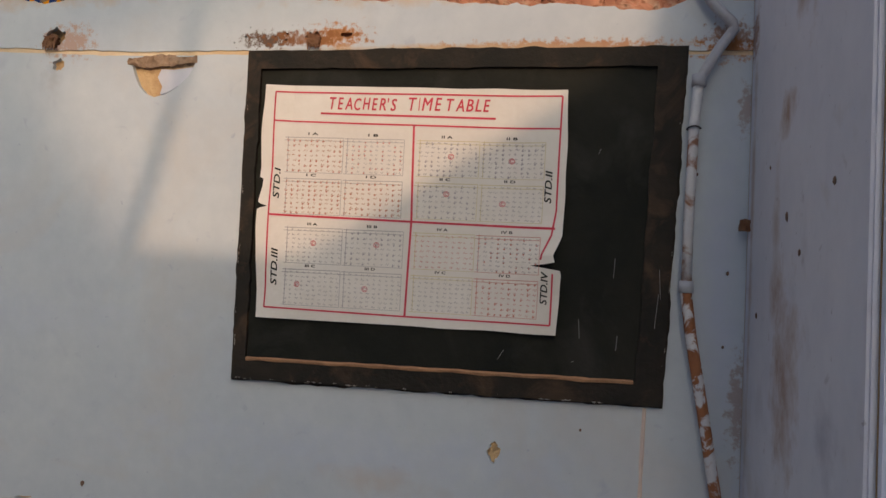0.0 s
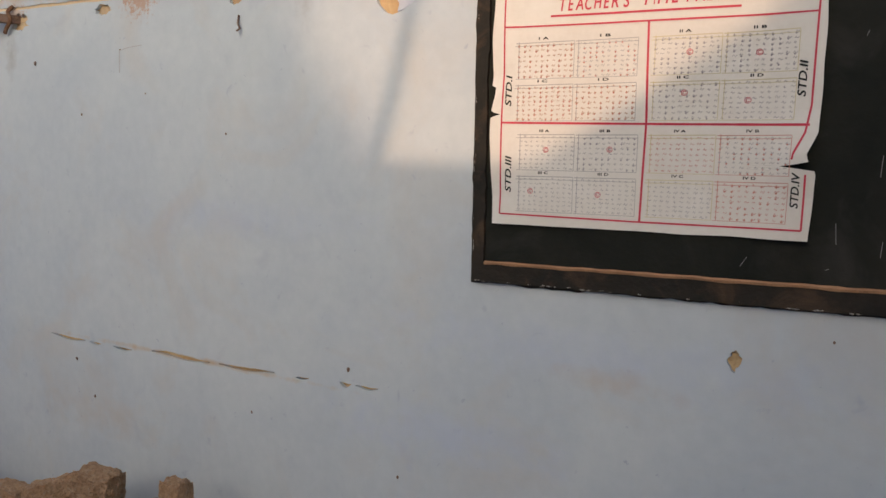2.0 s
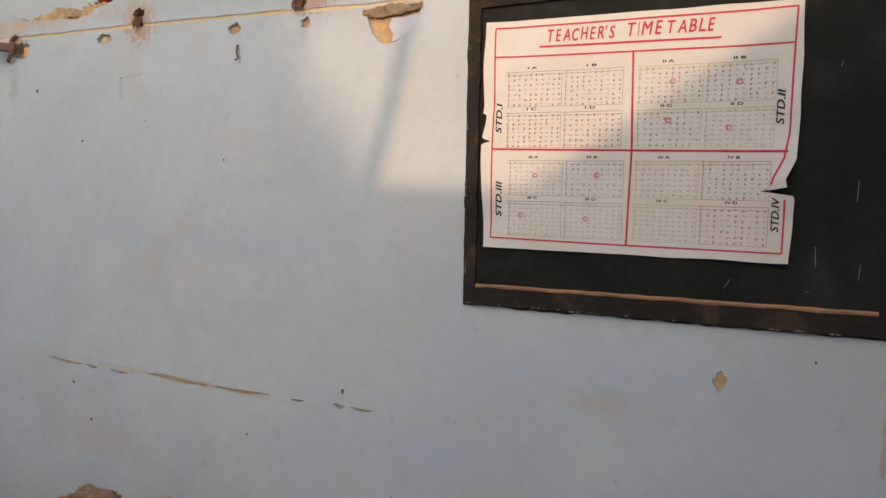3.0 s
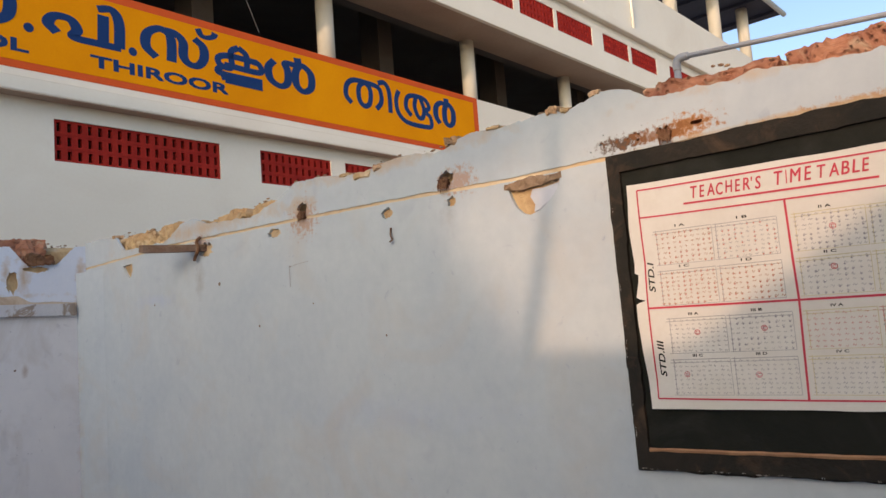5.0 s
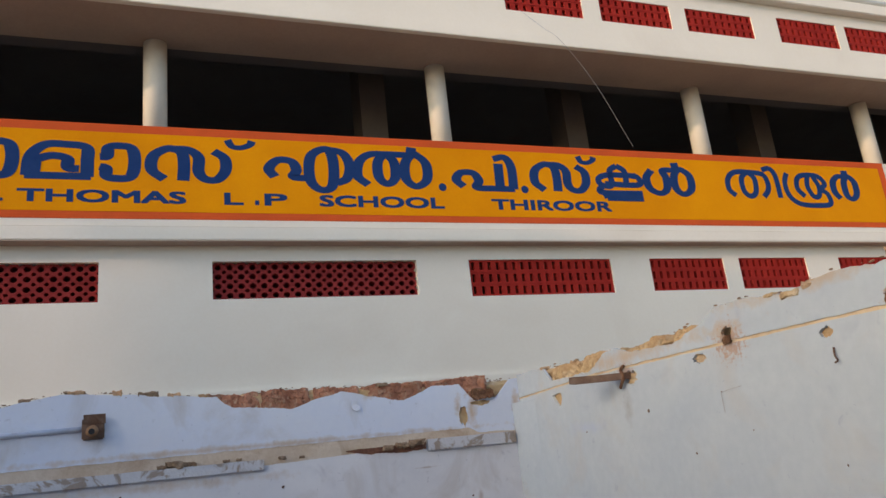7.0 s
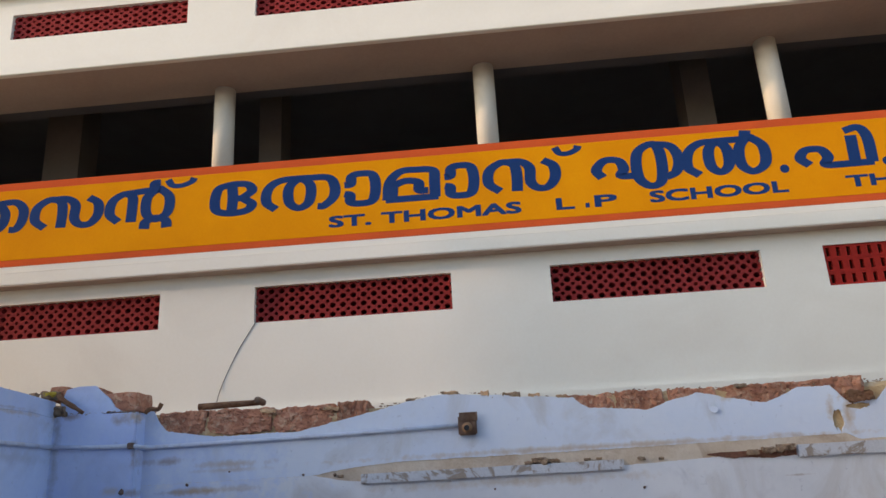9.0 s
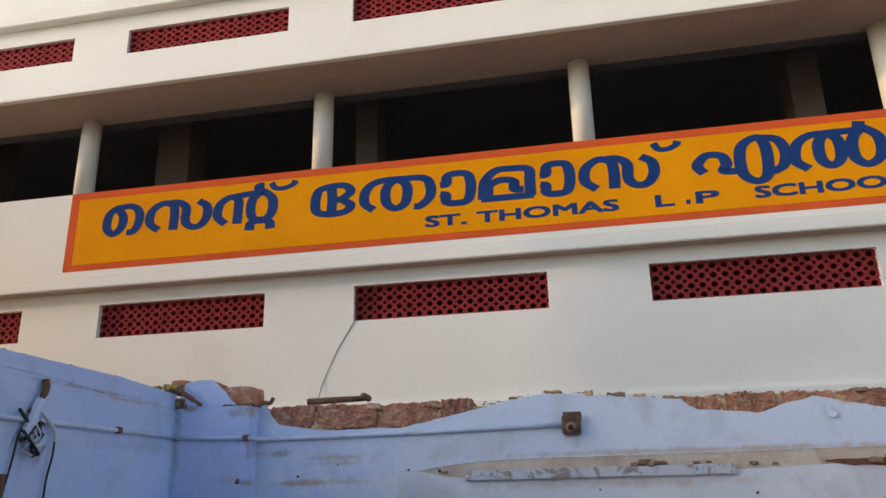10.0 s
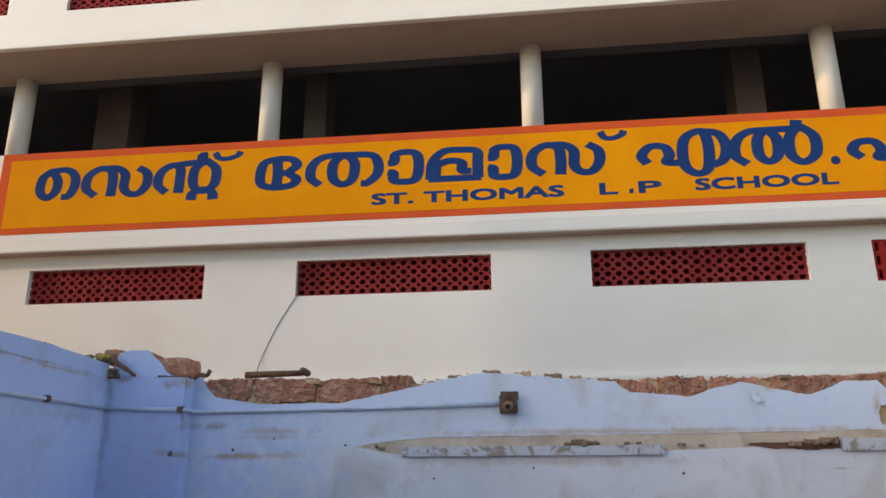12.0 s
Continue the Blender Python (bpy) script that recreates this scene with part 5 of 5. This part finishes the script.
for k, (x, z, r) in enumerate(((-2.214, 1.745, 0.009), (-1.743, 1.765, 0.004), (-1.62, 1.62, 0.004), (-2.75, 1.70, 0.006), (-2.0, 0.70, 0.007), (-1.9, 0.58, 0.006), (-0.79, 0.846, 0.008), (-0.11, 0.56, 0.006), (-0.62, 0.58, 0.005), (-1.15, 0.66, 0.005),
                             (-1.95, 1.56, 0.005), (-1.26, 1.49, 0.004), (0.385, 1.08, 0.004), (0.60, 1.62, 0.004), (0.665, 1.42, 0.004), (0.66, 1.27, 0.004))):
    b = bmesh.new()
    bmesh.ops.create_icosphere(b, subdivisions=1, radius=r)
    for v in b.verts:
        v.co = Vector((v.co.x * 0.8 + x, v.co.y * 0.5 - 0.001, v.co.z + z)) + noise.noise_vector(v.co * 90 + Vector((k, 0, 0))) * r * 0.4
    solo("wall_nail", b, M_IRON, "small rusty nail stub in the limewashed wall", "nail", "nails in the wall")
solo("bent_wire", tube([(-1.743, -0.004, 1.765), (-1.74, -0.006, 1.69)], 0.0010, 5, tube(smooth_line([(-1.743, -0.004, 1.762), (-1.69, -0.008, 1.768), (-1.63, -0.006, 1.772)], 5), 0.0010, 5)), M_PALEINK, "thin bent wire stuck to the wall", "wire")
solo("bent_wire", tube(smooth_line([(-1.205, -0.004, 1.83), (-1.20, -0.012, 1.805), (-1.19, -0.016, 1.79), (-1.205, -0.012, 1.785)], 5), 0.003, 6), M_IRON, "small bent hook below a chipped patch", "hook")
for x, z, r in ((0.64, 1.58, 0.010),):
    b = rough_lump(r * 2, 0.016, r * 2.4, 77, 3, 0.2)
    bmesh.ops.translate(b, verts=b.verts, vec=(0.690, -0.030, 1.515))
    solo("wooden_peg", b, M_WOOD, "small dark plug in the limewashed wall", "peg", "wall pegs")

strip = ragged(-0.745, -0.558, [(-0.742, 1.870), (-0.70, 1.860), (-0.62, 1.865), (-0.560, 1.872)], [(-0.742, 1.884), (-0.65, 1.894), (-0.560, 1.886)], 51, 52, 0.007, 0.003, 0.006)
bm = sheet([strip], lambda u, v, d: (u, -0.002 + d, v), 0.012)
bmesh.ops.subdivide_edges(bm, edges=bm.edges[:], cuts=1)
for v in bm.verts:
    v.co += 0.004 * noise.noise_vector(v.co * 90)
solo("mortar_clod", bm, M_CLOD, "brown ragged mortar edge above a chipped patch", "rubble", "mortar clods")
flake = [(-0.655, 1.858), (-0.62, 1.856), (-0.570, 1.862), (-0.574, 1.850), (-0.588, 1.832), (-0.610, 1.814), (-0.636, 1.800), (-0.655, 1.796), (-0.650, 1.815), (-0.664, 1.838)]
solo("plaster_flake", sheet([flake], lambda u, v, d: (u, 0.003 + d, v), 0.009), M_GREY, "grey flake of plaster hanging in a chipped patch", "plaster")
b = rough_lump(0.05, 0.12, 0.055, 71, 8, 0.45)
bmesh.ops.translate(b, verts=b.verts, vec=(XB - 0.018, -0.225, 1.985))
solo("wooden_peg", b, M_WOOD, "splintered dark timber end in a broken wall top", "peg", "wall pegs")

for k, (x, w, h, dz) in enumerate(((-1.33, 0.10, 0.030, -0.004), (-1.25, 0.06, 0.026, -0.004), (-1.42, 0.05, 0.018, 0.0), (-0.93, 0.05, 0.036, 0.004), (-0.77, 0.06, 0.014, 0.004), (-0.57, 0.045, 0.026, 0.004), (-0.53, 0.03, 0.02, 0.002), (-0.44, 0.04, 0.018, 0.006), (-2.02, 0.05, 0.02, 0.008), (-3.13, 0.035, 0.022, 0.0))):
    b = rough_lump(w * 0.85, 0.045, h * 0.7, k + 130, 7, 0.40)
    bmesh.ops.translate(b, verts=b.verts, vec=(x, 0.018, profile(TOP_A, x) + dz))
    solo("mortar_clod", b, M_RUBBLE if k % 2 else M_MUD, "ochre lump of old mortar on the broken wall top", "rubble", "mortar clods")

# galvanised rail behind the wall
rail = thing("pipe_rail", "grey galvanised pipe rail behind the wall", "railing", at=(-0.318, 0.29, 0.0))
part("post", tube([(-0.334, 0.29, 0.0), (-0.334, 0.29, 2.175)], 0.0095, 14), M_PIPE, rail, smooth=True)
part("elbow", tube(smooth_line([(-0.334, 0.29, 2.160), (-0.334, 0.29, 2.182), (-0.324, 0.29, 2.193), (-0.300, 0.29, 2.193)], 5), 0.0112, 14), M_PIPE, rail, smooth=True)
part("rail", tube([(-0.305, 0.29, 2.193), (0.18, 0.29, 2.148), (1.5, 0.29, 2.03)], 0.0070, 14), M_PIPE, rail, smooth=True)
part("post", tube([(1.49, 0.29, 0.0), (1.49, 0.29, 2.03)], 0.0115, 14), M_PIPE, rail, smooth=True)

# ---- things on the wall towards the school ----
for y0, y1, za, zb in ((-2.79, -1.44, 1.690, 1.740), (-0.58, -0.065, 1.703, 1.764)):
    b = box(XB + 0.0, XB + 0.022, y0, y1, za, zb, bevel=0.003)
    bmesh.ops.subdivide_edges(b, edges=[e for e in b.edges if e.calc_length() > 0.3], cuts=30)
    for v in b.verts:
        v.co.z += 0.002 * noise.noise(Vector((v.co.y * 12, v.co.z * 5, 0)))
    solo("wooden_batten", b, M_BATTEN, "white batten with flaking paint nailed to wall", "batten", "battens")
gap = sheet([ragged(-1.02, -0.585, [(-1.02, 1.738), (-0.9, 1.716), (-0.7, 1.710), (-0.585, 1.716)], [(-1.02, 1.744), (-0.585, 1.752)], 61, 62, 0.006, 0.004, 0.012)], lambda u, v, d: on_b(u, v, -0.004 + d), 0.010)
for v in gap.verts:
    v.co.x += 0.004 * noise.noise(v.co * 60)
solo("mortar_clod", gap, surface("dark_red_earth", (0.24, 0.11, 0.07), (0.14, 0.065, 0.04), 0.9, 30, 80, 0.95, 0.8), "dark red earth showing beside a batten", "rubble", "mortar clods")
for k, (y, w, h) in enumerate(((-2.52, 0.05, 0.014), (-2.30, 0.07, 0.02), (-2.12, 0.035, 0.024), (-1.98, 0.10, 0.026), (-1.86, 0.06, 0.016), (-1.72, 0.05, 0.014), (-0.80, 0.06, 0.016), (-3.30, 0.08, 0.02), (-2.95, 0.09, 0.018))):
    b = rough_lump(0.05, w, h, k + 160, 7, 0.42)
    bmesh.ops.translate(b, verts=b.verts, vec=(XB - 0.022, y, max(profile(TOP_B, y), profile(CORE_B, y)) + 0.006))
    solo("mortar_clod", b, M_RUBBLE if k % 3 else M_CLOD, "loose brown lump of mortar on a broken wall top", "rubble", "mortar clods")
scrap = rough_lump(0.035, 0.05, 0.02, 83, 5, 0.5)
bmesh.ops.translate(scrap, verts=scrap.verts, vec=(-3.30, -4.455, 2.238))
solo("cloth_scrap", scrap, surface("yellow_cloth", (0.62, 0.46, 0.06), (0.45, 0.32, 0.05), 0.7, 30, 80, 0.9, 0.2), "small yellow scrap on the wall corner", "scrap")
for k, (y, z, s) in enumerate(((-1.86, 1.755, 0.035), (-1.82, 1.752, 0.028), (-1.78, 1.750, 0.02), (-1.92, 1.748, 0.018), (-1.62, 1.75, 0.014), (-1.56, 1.75, 0.012), (-0.72, 1.745, 0.03), (-0.64, 1.75, 0.035), (-0.80, 1.74, 0.025), (-2.9, 1.735, 0.014), (-1.35, 1.74, 0.016), (-1.25, 1.735, 0.012))):
    b = rough_lump(s * 1.2, s * 2.2, s * 0.8, k + 50, 5, 0.45)
    bmesh.ops.translate(b, verts=b.verts, vec=(XB + 0.012, y, z))
    solo("mortar_clod", b, M_CLOD, "crumb of mortar lying on the batten", "rubble", "mortar clods")

cond = thing("cable_conduit", "painted electrical conduit running along two walls", "conduit", at=(-3.35, -4.4, 1.96))
part("wall_run", tube([(XB + 0.012, -2.27, 1.958), (XB + 0.012, -3.0, 1.945), (XB + 0.012, -3.93, 1.940), (-3.43, -3.972, 1.942), (-3.352, -3.978, 1.944), (-3.349, -4.02, 1.946)], 0.011, 10), M_CONDUIT, cond, smooth=True)
part("pier_run", tube([(-3.349, -4.0, 1.946), (-3.349, -4.2, 1.950), (-3.349, -4.435, 1.962)], 0.011, 10), M_CONDUIT, cond, smooth=True)
part("south_run", tube([(-3.35, -4.437, 1.962), (-3.0, -4.437, 1.965), (-2.4, -4.437, 1.962), (-1.9, -4.437, 1.962)], 0.011, 10), M_CONDUIT, cond, smooth=True)
for p in ((-3.349, -4.0, 1.946), (-2.83, -4.437, 1.965)):
    part("clip", box(p[0] - 0.016, p[0] + 0.016, p[1] - 0.016, p[1] + 0.016, p[2] - 0.016, p[2] + 0.016, bevel=0.004), M_IRON, cond)
junction = thing("junction_box", "rusty brown round-holed conduit junction box", "junction box", at=(XB, -2.22, 1.95))
part("back_box", box(XB, XB + 0.035, -2.268, -2.172, 1.905, 2.005, bevel=0.006), M_IRON, junction)
lid = bmesh.new()
for v in box(XB + 0.030, XB + 0.038, -2.26, -2.165, 1.975, 2.018, lid).verts:
    v.co.x += (v.co.z - 1.975) * 0.35
part("bent_cover", lid, M_IRON, junction)
part("spout", tube([(XB + 0.03, -2.22, 1.945), (XB + 0.075, -2.222, 1.938)], 0.026, 14), surface("ochre_brown_metal", (0.36, 0.21, 0.11), (0.22, 0.12, 0.07), 0.8, 30, 80, 0.7, 0.3), junction, smooth=True)
# near-black disc in place of the shade inside the spout
part("spout_hole", tube([(XB + 0.074, -2.222, 1.938), (XB + 0.0765, -2.222, 1.9375)], 0.014, 12), M_DARK, junction)

hammer = thing("mason_hammer", "old hammer with a wooden handle on the broken wall", "hammer", at=(-3.52, -3.5, 2.13))
part("handle", tube([(-3.52, -3.71, 2.147), (-3.52, -3.55, 2.150), (-3.52, -3.37, 2.152)], [0.019, 0.018, 0.016], 10), M_WOOD, hammer, smooth=True)
part("head", tube([(-3.575, -3.36, 2.152), (-3.56, -3.36, 2.155), (-3.47, -3.36, 2.159), (-3.455, -3.36, 2.160)], [0.014, 0.020, 0.020, 0.015], 10), M_IRON, hammer, smooth=True)
solo("rag_stub", tube(smooth_line([(-3.40, -3.96, 2.12), (-3.40, -3.93, 2.14), (-3.40, -3.89, 2.135), (-3.40, -3.87, 2.165)], 5), 0.012, 7), M_WOOD, "dark twisted stub sticking from the wall top", "stub")
solo("twig", tube(smooth_line([(-3.33, -4.42, 2.235), (-3.30, -4.37, 2.20), (-3.31, -4.30, 2.155), (-3.33, -4.27, 2.13)], 5), [0.014] * 10 + [0.01] * 6, 7), M_WOOD, "short dark stick leaning in the wall corner", "stick")
for k, (x, y, z, s) in enumerate(((-3.42, -4.44, 2.155, 0.09), (-3.32, -4.47, 2.235, 0.05), (-3.24, -4.50, 2.228, 0.03), (-3.40, -4.46, 2.245, 0.04))):
    b = rough_lump(s * 1.5, s, s * 0.7, 90 + k, 5, 0.35)
    bmesh.ops.translate(b, verts=b.verts, vec=(x, y, z))
    solo("mortar_clod", b, M_CLOD, "crumb of mortar on the wall top", "rubble", "mortar clods")

for k, (y, z, r) in enumerate(((-4.04, 1.714, 0.016), (-3.73, 1.735, 0.009), (-3.5, 1.79, 0.007), (-3.1, 1.752, 0.008), (-2.93, 1.745, 0.010), (-2.62, 1.58, 0.006), (-1.35, 1.60, 0.008), (-0.345, 1.45, 0.006), (-2.1, 1.63, 0.006))):
    b = bmesh.new()
    bmesh.ops.create_icosphere(b, subdivisions=1, radius=r)
    xx = -3.36 if y < -3.95 else XB
    for v in b.verts:
        v.co = Vector((v.co.x * 0.8 + xx + 0.002, v.co.y + y, v.co.z + z)) + noise.noise_vector(v.co * 90 + Vector((k, 0, 0))) * r * 0.4
    solo("wall_nail", b, M_IRON, "small rusty nail stub in the limewashed wall", "nail", "nails in the wall")

# loose wiring on the south wall
wires = thing("loose_wiring", "torn cables hanging from a broken switch point", "cable", at=(-2.25, YC, 1.95))
part("porcelain_stub", tube(smooth_line([(-2.20, YC + 0.02, 1.99), (-2.23, YC + 0.03, 2.04), (-2.26, YC + 0.03, 2.10), (-2.262, YC + 0.02, 2.14)], 5), 0.016, 8), M_WOOD, wires)
part("tape_wrap", tube(smooth_line([(-2.17, YC + 0.015, 1.90), (-2.20, YC + 0.03, 1.96), (-2.22, YC + 0.03, 2.02), (-2.25, YC + 0.025, 2.06)], 5), 0.022, 8), M_CONDUIT, wires, "grey wrapped tape")
part("cable", tube(smooth_line([(-2.24, YC + 0.02, 2.02), (-2.30, YC + 0.03, 1.97), (-2.35, YC + 0.03, 1.92), (-2.355, YC + 0.03, 1.88)], 5), 0.009, 7), M_CONDUIT, wires)
part("cable", tube(smooth_line([(-2.355, YC + 0.03, 1.89), (-2.36, YC + 0.025, 1.82), (-2.345, YC + 0.02, 1.7), (-2.35, YC + 0.02, 1.5), (-2.34, YC + 0.02, 1.3)], 5), 0.005, 6), M_CABLE, wires)
part("cable", tube(smooth_line([(-2.20, YC + 0.02, 1.98), (-2.15, YC + 0.02, 1.9), (-2.13, YC + 0.02, 1.78), (-2.10, YC + 0.02, 1.6), (-2.10, YC + 0.02, 1.2)], 5), 0.005, 6), M_CABLE, wires)
knot = random.Random(23)
for k in range(7):
    x, z = -2.22 + knot.uniform(-0.05, 0.05), 1.95 + knot.uniform(-0.03, 0.05)
    loop = [(x + knot.uniform(-0.06, 0.06), YC + 0.02 + 0.02 * knot.random(), z - 0.03 * q + knot.uniform(-0.03, 0.03)) for q in range(5)]
    part("cable", tube(smooth_line(loop, 5), knot.choice((0.003, 0.005, 0.008)), 6), (M_CABLE, M_CONDUIT, M_PIPE)[k % 3], wires)
part("brown_stub", tube([(-2.10, YC + 0.015, 1.74), (-2.095, YC + 0.015, 1.60)], 0.012, 8), M_WOOD, wires)

# ---- rubble heap in the corner ----
def heap_height(x, y):
    top = profile([(-3.5, 0.20), (-2.2, 0.30), (-1.9, 0.28), (-1.55, 0.38), (-1.35, 0.36), (-1.1, 0.32), (-0.75, 0.0), (0.0, 0.0)], x)
    return max(0.02, 0.03 + top * max(0, 1 - (max(0, -y - 0.3) / 0.9) ** 2) ** 0.8 - 0.75 * max(0, y + 0.3))


heap = bmesh.new()
bmesh.ops.create_grid(heap, x_segments=70, y_segments=34, size=1)
for v in heap.verts:
    x, y = -2.06 + 1.38 * v.co.x, -0.62 + 0.61 * v.co.y
    v.co = Vector((x, y, heap_height(x, y) * (1 + 0.12 * noise.noise(Vector((x * 5, y * 5, 0)))) + 0.022 * noise.noise(Vector((x * 16, y * 16, 2))) - 0.012))
solo("rubble_heap", heap, M_RUBBLE, "heap of dusty demolition earth against the wall", "rubble", kind="stuff")
rng = random.Random(12)
shapes = []
for k in range(5):
    bm = rough_lump(1, 0.85, 0.7, 60 + k, 8, 0.16)
    for v in bm.verts:
        v.co += 0.07 * noise.noise_vector(v.co * 5 + Vector((k, 0, 0))) + 0.035 * noise.noise_vector(v.co * 14)
    me = bpy.data.meshes.new("stone")
    bm.to_mesh(me)
    bm.free()
    me.materials.append(M_RUBBLE)
    shapes.append(me)
for k in range(150):
    x, y = rng.uniform(-3.3, -0.95), rng.uniform(-1.05, -0.12)
    s = rng.uniform(0.025, 0.09)
    ob = tagged(new("rubble_stone", shapes[k % 5]), "broken lump of dusty laterite on the heap", "stone", "rubble stones")
    ob.location, ob.scale = (x, y, heap_height(x, y) - 0.01 + s * 0.1), (s, s, s)
    ob.rotation_euler = (rng.uniform(-0.5, 0.5), rng.uniform(-0.5, 0.5), rng.uniform(0, 6.3))
for x, y, z, w, h, tilt in ((-1.46, -0.30, 0.452, 0.12, 0.11, 0.15), (-1.165, -0.27, 0.490, 0.075, 0.09, 0.03), (-1.165, -0.28, 0.41, 0.14, 0.12, 0.1), (-1.60, -0.29, 0.41, 0.13, 0.09, -0.3), (-1.78, -0.28, 0.345, 0.12, 0.08, -0.2), (-1.40, -0.36, 0.40, 0.12, 0.08, 0.4), (-1.30, -0.28, 0.40, 0.10, 0.08, -0.1), (-1.95, -0.28, 0.31, 0.11, 0.07, 0.2)):
    ob = tagged(new("rubble_stone", shapes[int(w * 100) % 5]), "broken block of dusty laterite on the heap", "stone", "rubble stones")
    ob.location, ob.scale = (x, y, z), (w, w * 0.9, h / 0.7)
    ob.rotation_euler = (0.05, tilt, tilt * 2)

for k, (y, z, r) in enumerate(((-0.36, 1.50, 0.006), (-0.62, 1.52, 0.004), (-0.22, 1.60, 0.003), (-0.45, 1.44, 0.004), (-0.13, 1.34, 0.004))):
    b = bmesh.new()
    bmesh.ops.create_icosphere(b, subdivisions=1, radius=r)
    for v in b.verts:
        v.co = Vector((XD - 0.001 + v.co.x * 0.5, y + v.co.y, z + v.co.z * 1.6)) + noise.noise_vector(v.co * 90 + Vector((k, 0, 0))) * r * 0.4
    solo("wall_nail", b, M_IRON, "small rusty nail stub in the limewashed wall", "nail", "nails in the wall")
